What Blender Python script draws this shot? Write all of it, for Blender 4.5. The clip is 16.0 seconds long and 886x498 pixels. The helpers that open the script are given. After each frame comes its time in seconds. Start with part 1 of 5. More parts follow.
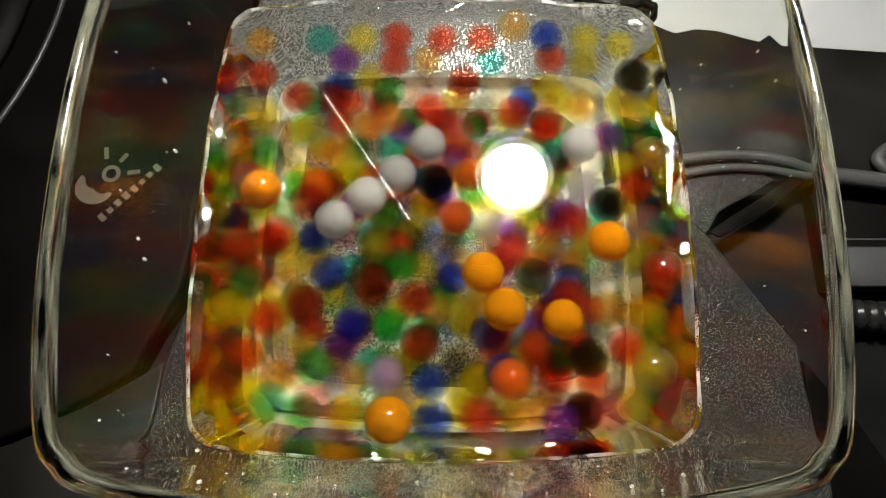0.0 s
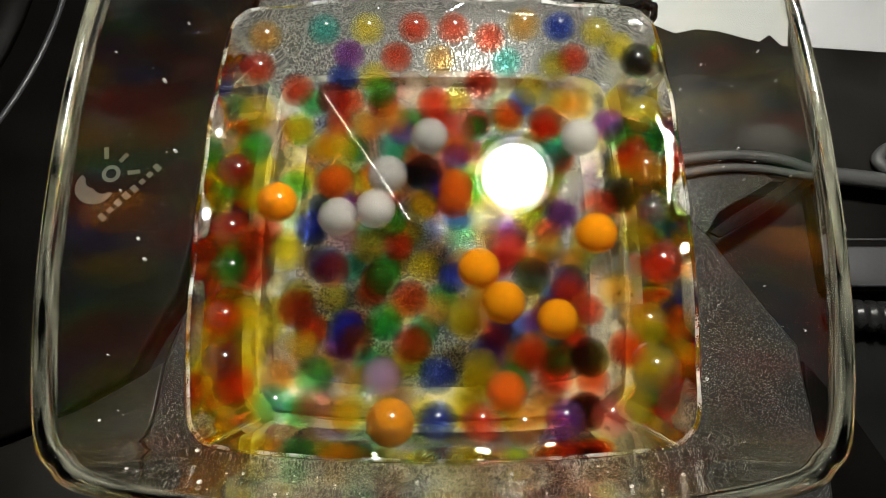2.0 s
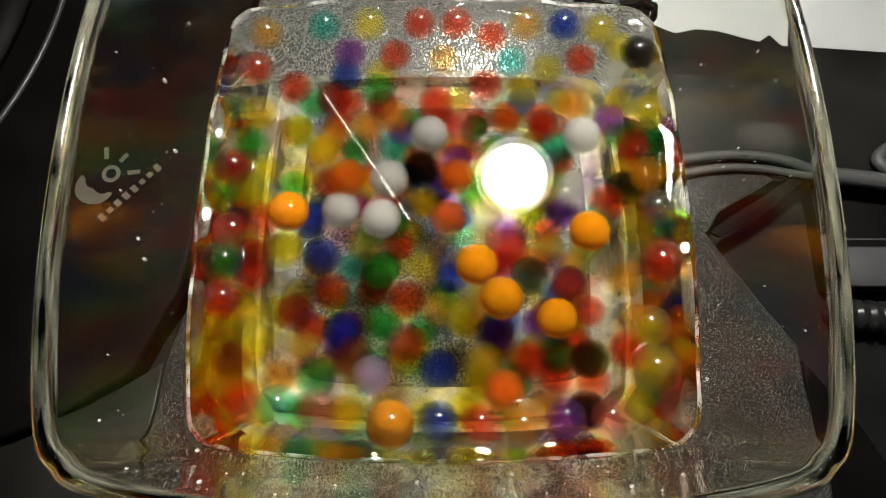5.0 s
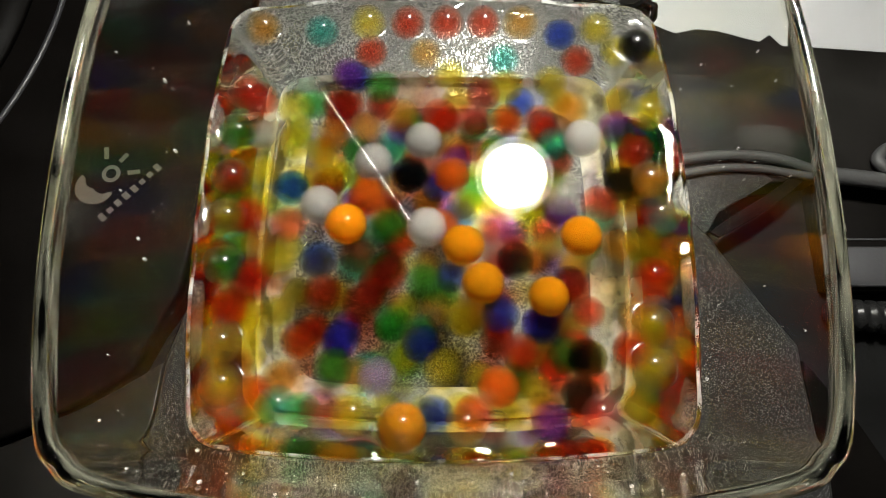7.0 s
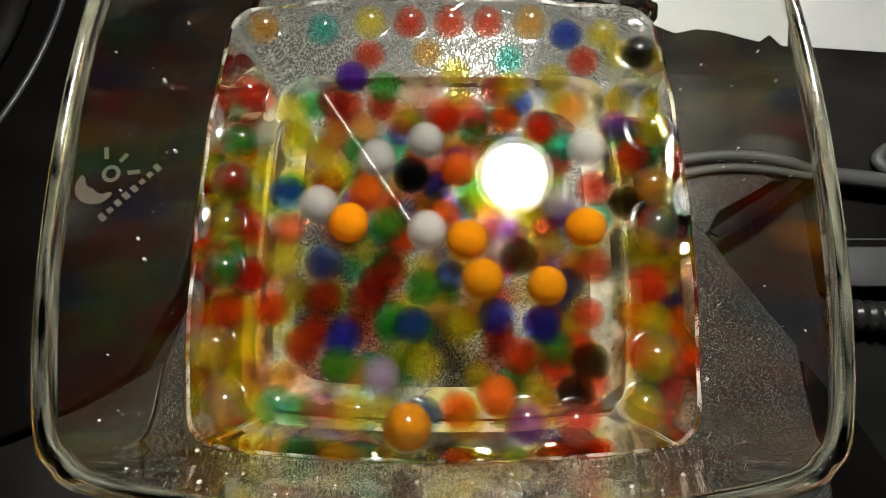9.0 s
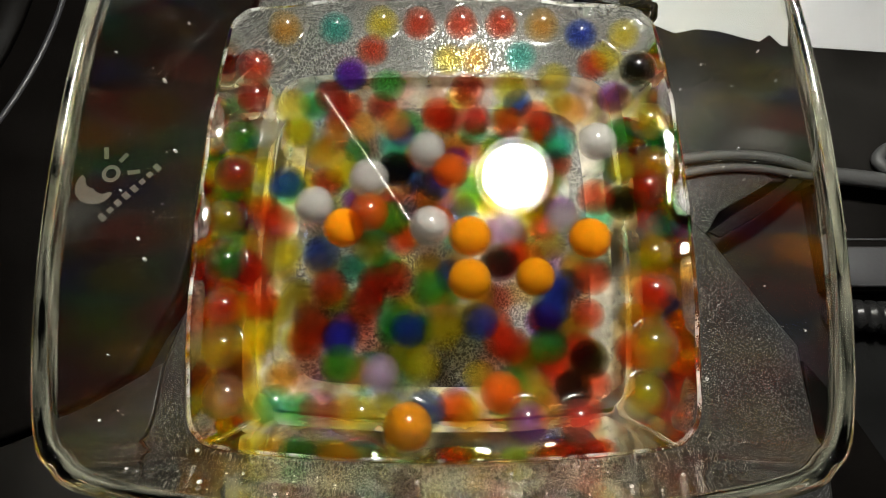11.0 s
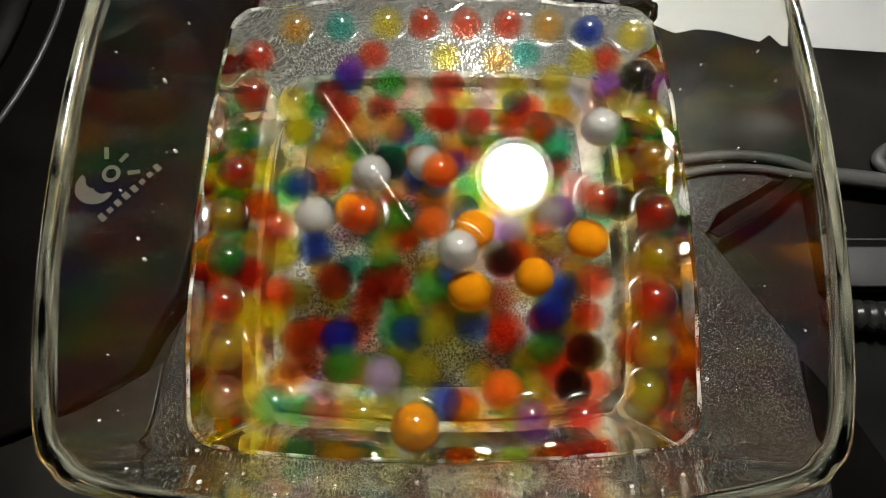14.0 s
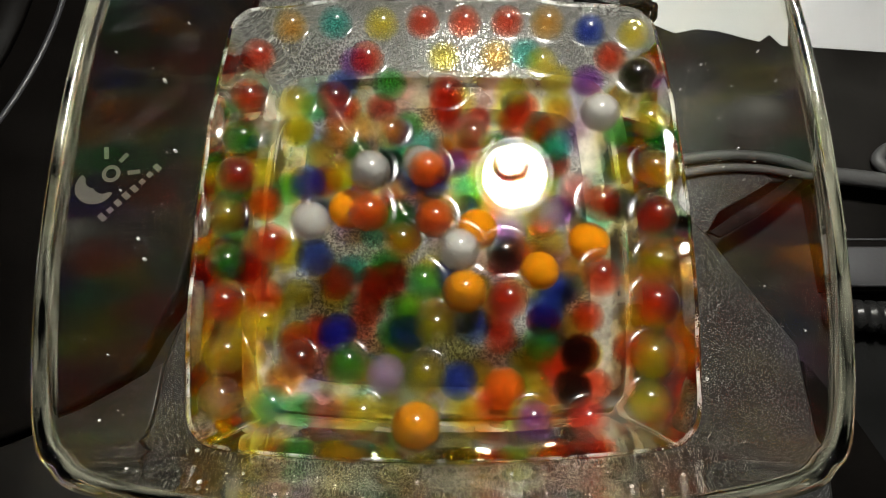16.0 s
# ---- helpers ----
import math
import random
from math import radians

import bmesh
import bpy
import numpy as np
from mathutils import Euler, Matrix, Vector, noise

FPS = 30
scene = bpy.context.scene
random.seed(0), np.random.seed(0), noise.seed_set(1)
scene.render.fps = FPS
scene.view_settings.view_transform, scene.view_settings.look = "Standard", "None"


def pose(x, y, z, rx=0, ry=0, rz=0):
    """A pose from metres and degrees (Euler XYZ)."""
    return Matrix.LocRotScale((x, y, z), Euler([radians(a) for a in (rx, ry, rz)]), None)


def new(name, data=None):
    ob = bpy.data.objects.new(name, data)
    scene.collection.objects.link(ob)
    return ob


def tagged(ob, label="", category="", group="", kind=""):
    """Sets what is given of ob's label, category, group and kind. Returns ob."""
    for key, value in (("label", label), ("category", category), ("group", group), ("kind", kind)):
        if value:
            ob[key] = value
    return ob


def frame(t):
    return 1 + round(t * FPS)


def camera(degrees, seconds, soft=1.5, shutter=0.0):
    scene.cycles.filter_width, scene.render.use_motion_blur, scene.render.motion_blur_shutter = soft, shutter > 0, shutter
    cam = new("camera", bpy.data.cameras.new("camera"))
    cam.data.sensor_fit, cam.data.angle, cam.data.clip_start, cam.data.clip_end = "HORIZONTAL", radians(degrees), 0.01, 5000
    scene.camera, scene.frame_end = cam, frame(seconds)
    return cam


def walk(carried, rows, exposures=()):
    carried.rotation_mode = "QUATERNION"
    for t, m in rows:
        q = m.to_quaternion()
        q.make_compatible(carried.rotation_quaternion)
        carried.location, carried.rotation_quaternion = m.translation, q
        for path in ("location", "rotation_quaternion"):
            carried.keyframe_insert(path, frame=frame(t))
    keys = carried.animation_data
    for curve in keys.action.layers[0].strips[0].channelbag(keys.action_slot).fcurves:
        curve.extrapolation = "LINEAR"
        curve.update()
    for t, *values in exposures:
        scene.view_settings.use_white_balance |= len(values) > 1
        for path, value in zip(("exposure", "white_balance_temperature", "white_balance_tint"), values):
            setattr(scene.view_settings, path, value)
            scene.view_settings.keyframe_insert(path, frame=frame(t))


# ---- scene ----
MM = 0.001
WATER_Z = 0.050          # still water level above the table pad
EYE = (0.0, -0.061, 0.210)

cam = camera(70, 16.0, soft=0.9)
CAM_POSE = pose(*EYE, 17, 0, 0)
walk(cam, [(0, CAM_POSE), (16.0, CAM_POSE)], exposures=[(0, 0.0), (16.0, 0.0)])

# ---- light: a dim room and one round desk lamp above the far side of the vase ----
world = bpy.data.worlds.new("room_air")
world.use_nodes = True
world.node_tree.nodes["Background"].inputs["Color"].default_value = (1.0, 0.95, 0.86, 1)
world.node_tree.nodes["Background"].inputs["Strength"].default_value = 0.02
scene.world = world
scene.cycles.transparent_max_bounces = 160

LAMP = Vector((0.0475, 0.114, 0.290))
LAMP_POWER = 460.0


# ---- materials ----
def mat(name):
    m = bpy.data.materials.new(name)
    m.use_nodes = True
    nt = m.node_tree
    nt.nodes.clear()
    out = nt.nodes.new("ShaderNodeOutputMaterial")
    return m, nt, out


def node(nt, kind, **inputs):
    n = nt.nodes.new("ShaderNode" + kind)
    for k, v in inputs.items():
        key = k.replace("_", " ")
        if isinstance(v, bpy.types.NodeSocket):
            nt.links.new(v, n.inputs[key])
        else:
            n.inputs[key].default_value = v
    return n


def rgb(r, g, b):
    return (r, g, b, 1)


def plastic(name, colour, rough=0.4, grain=900.0, bump=0.2, wear_glint=0.35, spec=0.5, coat=0.0):
    """Moulded plastic: fine grain relief, uneven sheen, dust in the colour."""
    m, nt, out = mat(name)
    geo = node(nt, "NewGeometry")
    fine = node(nt, "TexNoise", Vector=geo.outputs["Position"], Scale=grain, Detail=3.0, Roughness=0.6)
    broad = node(nt, "TexNoise", Vector=geo.outputs["Position"], Scale=35.0, Detail=5.0, Roughness=0.65)
    ramp = node(nt, "MapRange", Value=broad.outputs["Fac"], From_Min=0.3, From_Max=0.75, To_Min=1.0 - wear_glint, To_Max=1.0 + wear_glint)
    col = nt.nodes.new("ShaderNodeVectorMath")
    col.operation = "SCALE"
    col.inputs[0].default_value = colour
    nt.links.new(ramp.outputs[0], col.inputs["Scale"])
    rr = node(nt, "MapRange", Value=broad.outputs["Fac"], From_Min=0.3, From_Max=0.7, To_Min=rough * 0.8, To_Max=min(1, rough * 1.25))
    bp = node(nt, "Bump", Height=fine.outputs["Fac"], Strength=bump, Distance=0.0004)
    p = node(nt, "BsdfPrincipled", Base_Color=col.outputs[0], Roughness=rr.outputs[0], Normal=bp.outputs[0])
    p.inputs["Specular IOR Level"].default_value = spec
    p.inputs["Coat Weight"].default_value = coat
    nt.links.new(p.outputs[0], out.inputs[0])
    return m


def pebbled(name, valley, ridge, scale=700.0, spec=0.8, cover=0.09, rough=0.3):
    """Embossed plastic: a wormy raised grain, its ridges coloured lighter in place of lamp glints."""
    m, nt, out = mat(name)
    geo = node(nt, "NewGeometry")
    worm = node(nt, "TexNoise", Vector=geo.outputs["Position"], Scale=scale, Detail=1.5, Roughness=0.55)
    off = nt.nodes.new("ShaderNodeMath")
    off.operation = "SUBTRACT"
    nt.links.new(worm.outputs["Fac"], off.inputs[0])
    off.inputs[1].default_value = 0.5
    fold = nt.nodes.new("ShaderNodeMath")
    fold.operation = "ABSOLUTE"
    nt.links.new(off.outputs[0], fold.inputs[0])
    ridges = node(nt, "MapRange", Value=fold.outputs[0], From_Min=0.0, From_Max=cover, To_Min=1.0, To_Max=0.0)
    broad = node(nt, "TexNoise", Vector=geo.outputs["Position"], Scale=55.0, Detail=6.0, Roughness=0.65)
    glint_spread = node(nt, "MapRange", Value=broad.outputs["Fac"], From_Min=0.3, From_Max=0.7, To_Min=0.45, To_Max=1.0)
    wear_glint = nt.nodes.new("ShaderNodeMath")
    wear_glint.operation = "MULTIPLY"
    nt.links.new(ridges.outputs[0], wear_glint.inputs[0])
    nt.links.new(glint_spread.outputs[0], wear_glint.inputs[1])
    col = nt.nodes.new("ShaderNodeMix")
    col.data_type = "RGBA"
    nt.links.new(wear_glint.outputs[0], col.inputs["Factor"])
    col.inputs["A"].default_value = rgb(*valley)
    col.inputs["B"].default_value = rgb(*ridge)
    bp = node(nt, "Bump", Height=ridges.outputs[0], Strength=1.0, Distance=0.0003)
    p = node(nt, "BsdfPrincipled", Base_Color=col.outputs["Result"], Roughness=rough, Normal=bp.outputs[0])
    p.inputs["Specular IOR Level"].default_value = spec
    nt.links.new(p.outputs[0], out.inputs[0])
    return m


def pebbles(name, ground, glint, scale=1900.0):
    """Dark plastic moulded in fine pebbles, lamp glints on some of their tops put into the colour."""
    m, nt, out = mat(name)
    geo = node(nt, "NewGeometry")
    cell = nt.nodes.new("ShaderNodeTexVoronoi")
    cell.inputs["Scale"].default_value = scale
    nt.links.new(geo.outputs["Position"], cell.inputs["Vector"])
    tops = node(nt, "MapRange", Value=cell.outputs["Distance"], From_Min=0.12, From_Max=0.45, To_Min=1.0, To_Max=0.0)
    pick = node(nt, "SeparateXYZ", Vector=cell.outputs["Color"])
    bright = node(nt, "MapRange", Value=pick.outputs["X"], From_Min=0.2, From_Max=1.0, To_Min=0.08, To_Max=1.0)
    broad = node(nt, "TexNoise", Vector=geo.outputs["Position"], Scale=45.0, Detail=5.0, Roughness=0.6)
    glint_spread = node(nt, "MapRange", Value=broad.outputs["Fac"], From_Min=0.32, From_Max=0.68, To_Min=0.25, To_Max=1.0)
    fac = tops.outputs[0]
    for other in (bright, glint_spread):
        k = nt.nodes.new("ShaderNodeMath")
        k.operation = "MULTIPLY"
        nt.links.new(fac, k.inputs[0])
        nt.links.new(other.outputs[0], k.inputs[1])
        fac = k.outputs[0]
    col = nt.nodes.new("ShaderNodeMix")
    col.data_type = "RGBA"
    nt.links.new(fac, col.inputs["Factor"])
    col.inputs["A"].default_value = rgb(*ground)
    col.inputs["B"].default_value = rgb(*glint)
    bp = node(nt, "Bump", Height=tops.outputs[0], Strength=0.8, Distance=0.0002)
    p = node(nt, "BsdfPrincipled", Base_Color=col.outputs["Result"], Roughness=0.35, Normal=bp.outputs[0])
    p.inputs["Specular IOR Level"].default_value = 0.5
    nt.links.new(p.outputs[0], out.inputs[0])
    return m


def above_water(nt):
    """1 above the water level, 0 below it: gel in water has no gloss, wet gel in air has."""
    geo = node(nt, "NewGeometry")
    sep = node(nt, "SeparateXYZ", Vector=geo.outputs["Position"])
    return node(nt, "MapRange", Value=sep.outputs["Z"], From_Min=WATER_Z - 0.0001, From_Max=WATER_Z + 0.0003).outputs[0]


SHELLS = 7               # a clear bead is a nest of faintly tinted skins, so its colour deepens with the depth of gel


def gel(name, colour, clear=0.5, tint=None, wet=True):
    """Swollen gel: part clear tinted gel, part cloudy; glossy where it stands out of the water.
    clear and tint hold for the whole bead, which is split into SHELLS skins."""
    m, nt, out = mat(name)
    info = node(nt, "ObjectInfo")
    geo = node(nt, "TexCoord")
    cloud = node(nt, "TexNoise", Vector=geo.outputs["Object"], Scale=1.3, Detail=3.0)
    vary = node(nt, "MapRange", Value=info.outputs["Random"], To_Min=0.8, To_Max=1.2)
    murk = node(nt, "MapRange", Value=cloud.outputs["Fac"], From_Min=0.3, From_Max=0.7, To_Min=0.85, To_Max=1.15)
    k = nt.nodes.new("ShaderNodeMath")
    k.operation = "MULTIPLY"
    nt.links.new(vary.outputs[0], k.inputs[0])
    nt.links.new(murk.outputs[0], k.inputs[1])
    col = nt.nodes.new("ShaderNodeVectorMath")
    col.operation = "SCALE"
    col.inputs[0].default_value = colour
    nt.links.new(k.outputs[0], col.inputs["Scale"])
    dif = node(nt, "BsdfDiffuse", Color=col.outputs[0])
    trl = node(nt, "BsdfTranslucent", Color=col.outputs[0])
    body = node(nt, "MixShader", Fac=0.5)
    nt.links.new(dif.outputs[0], body.inputs[1])
    nt.links.new(trl.outputs[0], body.inputs[2])
    share = (0.4 if wet else 1.0) / (2 * SHELLS)
    see = node(nt, "BsdfTransparent", Color=rgb(*(c ** share for c in (tint or colour))))
    mix = node(nt, "MixShader", Fac=clear ** share)
    nt.links.new(body.outputs[0], mix.inputs[1])
    nt.links.new(see.outputs[0], mix.inputs[2])
    if not wet:
        nt.links.new(mix.outputs[0], out.inputs[0])
        return m
    fr = node(nt, "Fresnel", IOR=1.36)
    amount = nt.nodes.new("ShaderNodeMath")
    amount.operation = "MULTIPLY"
    nt.links.new(fr.outputs[0], amount.inputs[0])
    nt.links.new(above_water(nt), amount.inputs[1])
    gls = node(nt, "BsdfGlossy", Color=rgb(1, 1, 1), Roughness=0.17)
    top = node(nt, "MixShader", Fac=amount.outputs[0])
    nt.links.new(mix.outputs[0], top.inputs[1])
    nt.links.new(gls.outputs[0], top.inputs[2])
    nt.links.new(top.outputs[0], out.inputs[0])
    return m


def glass(name, colour, rough=0.0, ior=1.5):
    m, nt, out = mat(name)
    g = node(nt, "BsdfGlass", Color=rgb(*colour), Roughness=rough, IOR=ior)
    nt.links.new(g.outputs[0], out.inputs[0])
    return m


def water_material(name, soft):
    """Still clear water."""
    m, nt, out = mat(name)
    fr = node(nt, "Fresnel", IOR=1.333)
    ref = node(nt, "BsdfRefraction", Color=rgb(0.985, 0.98, 0.97), Roughness=soft, IOR=1.333)
    gls = node(nt, "BsdfGlossy", Color=rgb(1, 1, 1), Roughness=0.0)
    mix = node(nt, "MixShader", Fac=fr.outputs[0])
    nt.links.new(ref.outputs[0], mix.inputs[1])
    nt.links.new(gls.outputs[0], mix.inputs[2])
    nt.links.new(mix.outputs[0], out.inputs[0])
    return m


def clear_contact(name):
    """Where water touches glass: nothing to see but the glass."""
    m, nt, out = mat(name)
    nt.links.new(node(nt, "BsdfTransparent", Color=rgb(1, 1, 1)).outputs[0], out.inputs[0])
    return m


def lit_glass(name="lit_rim_glass", low=0.0, high=0.34, tone=(0.60, 0.60, 0.46), fine=60.0, drawn=22.0, start=0.42, ior=1.5):
    """Greenish polished glass, diffuse streaks in place of light it carries; drawn: how much finer they are upwards
    than along.
    """
    m, nt, out = mat(name)
    geo = node(nt, "NewGeometry")
    place = nt.nodes.new("ShaderNodeVectorMath")
    place.operation = "MULTIPLY"
    nt.links.new(geo.outputs["Position"], place.inputs[0])
    place.inputs[1].default_value = (1, 1, drawn)
    streak = node(nt, "TexNoise", Vector=place.outputs[0], Scale=fine, Detail=4.0)
    g = node(nt, "BsdfGlass", Color=rgb(0.98, 0.985, 0.92), Roughness=0.02, IOR=ior)
    fac = node(nt, "MapRange", Value=streak.outputs["Fac"], From_Min=start, From_Max=0.7, To_Min=low, To_Max=high)
    front = node(nt, "BsdfDiffuse", Color=rgb(*tone))
    back = node(nt, "BsdfTranslucent", Color=rgb(*tone))
    d = node(nt, "MixShader", Fac=0.5)
    nt.links.new(front.outputs[0], d.inputs[1])
    nt.links.new(back.outputs[0], d.inputs[2])
    mix = node(nt, "MixShader", Fac=fac.outputs[0])
    nt.links.new(g.outputs[0], mix.inputs[1])
    nt.links.new(d.outputs[0], mix.inputs[2])
    nt.links.new(mix.outputs[0], out.inputs[0])
    return m


def drop_material():
    """Tiny drop; a white diffuse share imitates the lamp's glint in it."""
    m, nt, out = mat("water_drop")
    g = node(nt, "BsdfGlass", Color=rgb(1, 1, 1), Roughness=0.25, IOR=1.333)
    d = node(nt, "BsdfDiffuse", Color=rgb(0.7, 0.7, 0.68))
    mix = node(nt, "MixShader", Fac=0.22)
    nt.links.new(g.outputs[0], mix.inputs[1])
    nt.links.new(d.outputs[0], mix.inputs[2])
    nt.links.new(mix.outputs[0], out.inputs[0])
    return m


def glow(name, colour, strength):
    m, nt, out = mat(name)
    e = node(nt, "Emission", Color=rgb(*colour), Strength=strength)
    nt.links.new(e.outputs[0], out.inputs[0])
    return m


M_PAD = pebbles("pebbled_dark_plastic", (0.007, 0.0068, 0.0066), (0.48, 0.475, 0.46))
M_LIT_BASE = pebbled("lit_embossed_plastic", (0.05, 0.05, 0.049), (0.27, 0.27, 0.262), 1050.0, 1.0, 0.10, 0.2)
M_BLACK = plastic("black_plastic", (0.003, 0.0025, 0.0022), 0.5, 700, 0.15, spec=0.04)
M_SATIN = plastic("satin_black_plastic", (0.007, 0.0062, 0.0054), 0.42, 500, 0.1, spec=0.25)
M_GREY = plastic("grey_plastic", (0.026, 0.026, 0.029), 0.45, 800, 0.2)
M_CABLE = plastic("grey_cable_rubber", (0.045, 0.045, 0.045), 0.5, 1200, 0.2)
M_PRINT = plastic("printed_grey_mark", (0.07, 0.063, 0.05), 0.6, 900, 0.1)
M_WHITE = plastic("light_board", (0.31, 0.312, 0.315), 0.6, 300, 0.05, 0.04)
M_DESK = plastic("black_desk", (0.004, 0.004, 0.004), 0.5, 400, 0.2, spec=0.15)
M_GLASS = glass("clear_glass", (0.985, 0.99, 0.965), 0.0, 1.35)
M_WET_GLASS = glass("glass_against_water", (1.0, 1.0, 0.99), 0.0, 1.42 / 1.333)
M_WATER = water_material("still_water", 0.04)
M_WATER_SIDE = clear_contact("water_touching_glass")
# rim streaks are painted in for light piped up through the wall
M_RIM = lit_glass()
# clear edge in itself; its pale share imitates the lamp's caustic there
M_EDGE = lit_glass("caustic_glass_edge", 0.14, 0.75, (0.92, 0.88, 0.72), 75.0, 1.0, 0.44, 1.42 / 1.333)
# white patches stand in for lamplight reflected along the meniscus
M_WATER_LINE = lit_glass("painted_glint_line", 0.0, 0.55, (0.85, 0.85, 0.82), 110.0, 1.0, 0.46, 1.333)
M_DROP = drop_material()
M_LAMP = glow("lamp_diffuser", (1.0, 0.985, 0.90), LAMP_POWER)
M_BEZEL = glow("lit_bezel", (1.0, 0.97, 0.92), 30.0)
M_ROD = glow("glowing_rod", (1.0, 0.97, 0.92), 75.0)

# cloudy colour, how clear through the middle, tint through the middle
RECIPE = {
    "orange": ((0.66, 0.28, 0.006), 0.0006, (0.98, 0.70, 0.10)),
    "white": ((0.50, 0.49, 0.465), 0.02, (0.92, 0.91, 0.88)),
    "lilac": ((0.36, 0.27, 0.36), 0.40, (0.85, 0.62, 0.92)),
    "redorange": ((0.58, 0.13, 0.010), 0.12, (0.97, 0.34, 0.10)),
    "pale": ((0.34, 0.34, 0.30), 0.45, (0.97, 0.97, 0.93)),
    "pink": ((0.52, 0.10, 0.07), 0.70, (0.95, 0.42, 0.40)),
    "red": ((0.46, 0.050, 0.012), 0.62, (0.90, 0.16, 0.09)),
    "redbrown": ((0.26, 0.022, 0.010), 0.62, (0.62, 0.11, 0.07)),
    "brown": ((0.18, 0.04, 0.012), 0.66, (0.55, 0.21, 0.10)),
    "amber": ((0.55, 0.26, 0.014), 0.66, (0.96, 0.64, 0.20)),
    "yellow": ((0.56, 0.45, 0.014), 0.70, (0.96, 0.87, 0.17)),
    "olive": ((0.42, 0.34, 0.012), 0.68, (0.82, 0.72, 0.13)),
    "green": ((0.06, 0.24, 0.03), 0.66, (0.15, 0.64, 0.23)),
    "teal": ((0.06, 0.28, 0.22), 0.72, (0.18, 0.80, 0.70)),
    "blue": ((0.02, 0.045, 0.30), 0.66, (0.09, 0.16, 0.70)),
    "purple": ((0.18, 0.035, 0.28), 0.66, (0.42, 0.14, 0.60)),
    "black": ((0.006, 0.006, 0.005), 0.55, (0.03, 0.03, 0.025)),
    "dark": ((0.015, 0.025, 0.020), 0.6, (0.10, 0.16, 0.13)),
    "clear": ((0.40, 0.38, 0.32), 0.90, (0.95, 0.92, 0.86)),
}
GEL = {k: gel(k + "_gel", *v) for k, v in RECIPE.items()}
CORE = {k: gel(k + "_gel_core", *v, wet=False) for k, v in RECIPE.items()}
COLOUR_WORDS = {
    "orange": "opaque orange", "white": "milky white", "lilac": "pale lilac", "redorange": "red-orange", "pale": "pale cloudy",
    "pink": "pinkish red", "red": "translucent red", "redbrown": "dark red-brown", "brown": "translucent brown", "amber": "translucent amber",
    "yellow": "translucent yellow", "olive": "olive yellow", "green": "translucent green", "teal": "translucent teal", "blue": "deep blue",
    "purple": "translucent purple", "black": "black", "dark": "very dark green", "clear": "colourless clear",
}


# ---- mesh helpers ----
def part(name, bm, material, parent=None, label="", smooth=True):
    me = bpy.data.meshes.new(name)
    bm.to_mesh(me)
    bm.free()
    me.materials.append(material)
    if smooth:
        me.shade_smooth()
    ob = new(name, me)
    if parent is not None:
        ob.parent = parent
    if label:
        tagged(ob, label)
    return ob


def empty(name, m, label, category, group=""):
    ob = new(name)
    ob.matrix_basis = m
    ob.empty_display_size = 0.01
    return tagged(ob, label, category, group)


def box_bm(x0, x1, y0, y1, z0, z1, bevel=0.0, seg=2):
    bm = bmesh.new()
    bmesh.ops.create_cube(bm, size=1)
    for v in bm.verts:
        v.co = Vector(((x0 + x1) / 2 + v.co.x * (x1 - x0), (y0 + y1) / 2 + v.co.y * (y1 - y0), (z0 + z1) / 2 + v.co.z * (z1 - z0)))
    if bevel:
        bmesh.ops.bevel(bm, geom=bm.edges[:], offset=bevel, segments=seg, affect="EDGES", profile=0.5)
    return bm


def slab_bm(outline, z0, z1, bevel=0.0):
    """A plate with the given outline (counter-clockwise), bevelled round its top."""
    bm = bmesh.new()
    vs = [bm.verts.new((x, y, z0)) for x, y in outline]
    f = bm.faces.new(vs)
    top = bmesh.ops.extrude_face_region(bm, geom=[f])
    tv = [g for g in top["geom"] if isinstance(g, bmesh.types.BMVert)]
    for v in tv:
        v.co.z = z1
    bmesh.ops.recalc_face_normals(bm, faces=bm.faces[:])
    if bevel:
        tops = set(tv)
        es = [e for e in bm.edges if e.verts[0] in tops and e.verts[1] in tops]
        bmesh.ops.bevel(bm, geom=es, offset=bevel, segments=3, affect="EDGES", profile=0.5)
    return bm


def tube_bm(points, radius, sides=14, closed=False):
    """A round bar through the points (smoothed by Catmull-Rom)."""
    pts = [Vector(p) for p in points]
    n = len(pts)
    line = []
    for i in range(n - 1):
        p0, p1, p2, p3 = pts[max(i - 1, 0)], pts[i], pts[i + 1], pts[min(i + 2, n - 1)]
        for s in range(8):
            t = s / 8
            line.append(0.5 * (2 * p1 + (p2 - p0) * t + (2 * p0 - 5 * p1 + 4 * p2 - p3) * t * t + (3 * p1 - p0 - 3 * p2 + p3) * t ** 3))
    line.append(pts[-1])
    bm = bmesh.new()
    rings = []
    for i, p in enumerate(line):
        d = (line[min(i + 1, len(line) - 1)] - line[max(i - 1, 0)]).normalized()
        side = d.cross(Vector((0, 0, 1)))
        side = side.normalized() if side.length > 1e-4 else Vector((1, 0, 0))
        up = side.cross(d)
        rings.append([bm.verts.new(p + radius * (math.cos(a) * side + math.sin(a) * up)) for a in (2 * math.pi * k / sides for k in range(sides))])
    for a, b in zip(rings, rings[1:]):
        for k in range(sides):
            bm.faces.new((a[k], a[(k + 1) % sides], b[(k + 1) % sides], b[k]))
    bm.faces.new(rings[0])
    bm.faces.new(rings[-1])
    bmesh.ops.recalc_face_normals(bm, faces=bm.faces[:])
    return bm


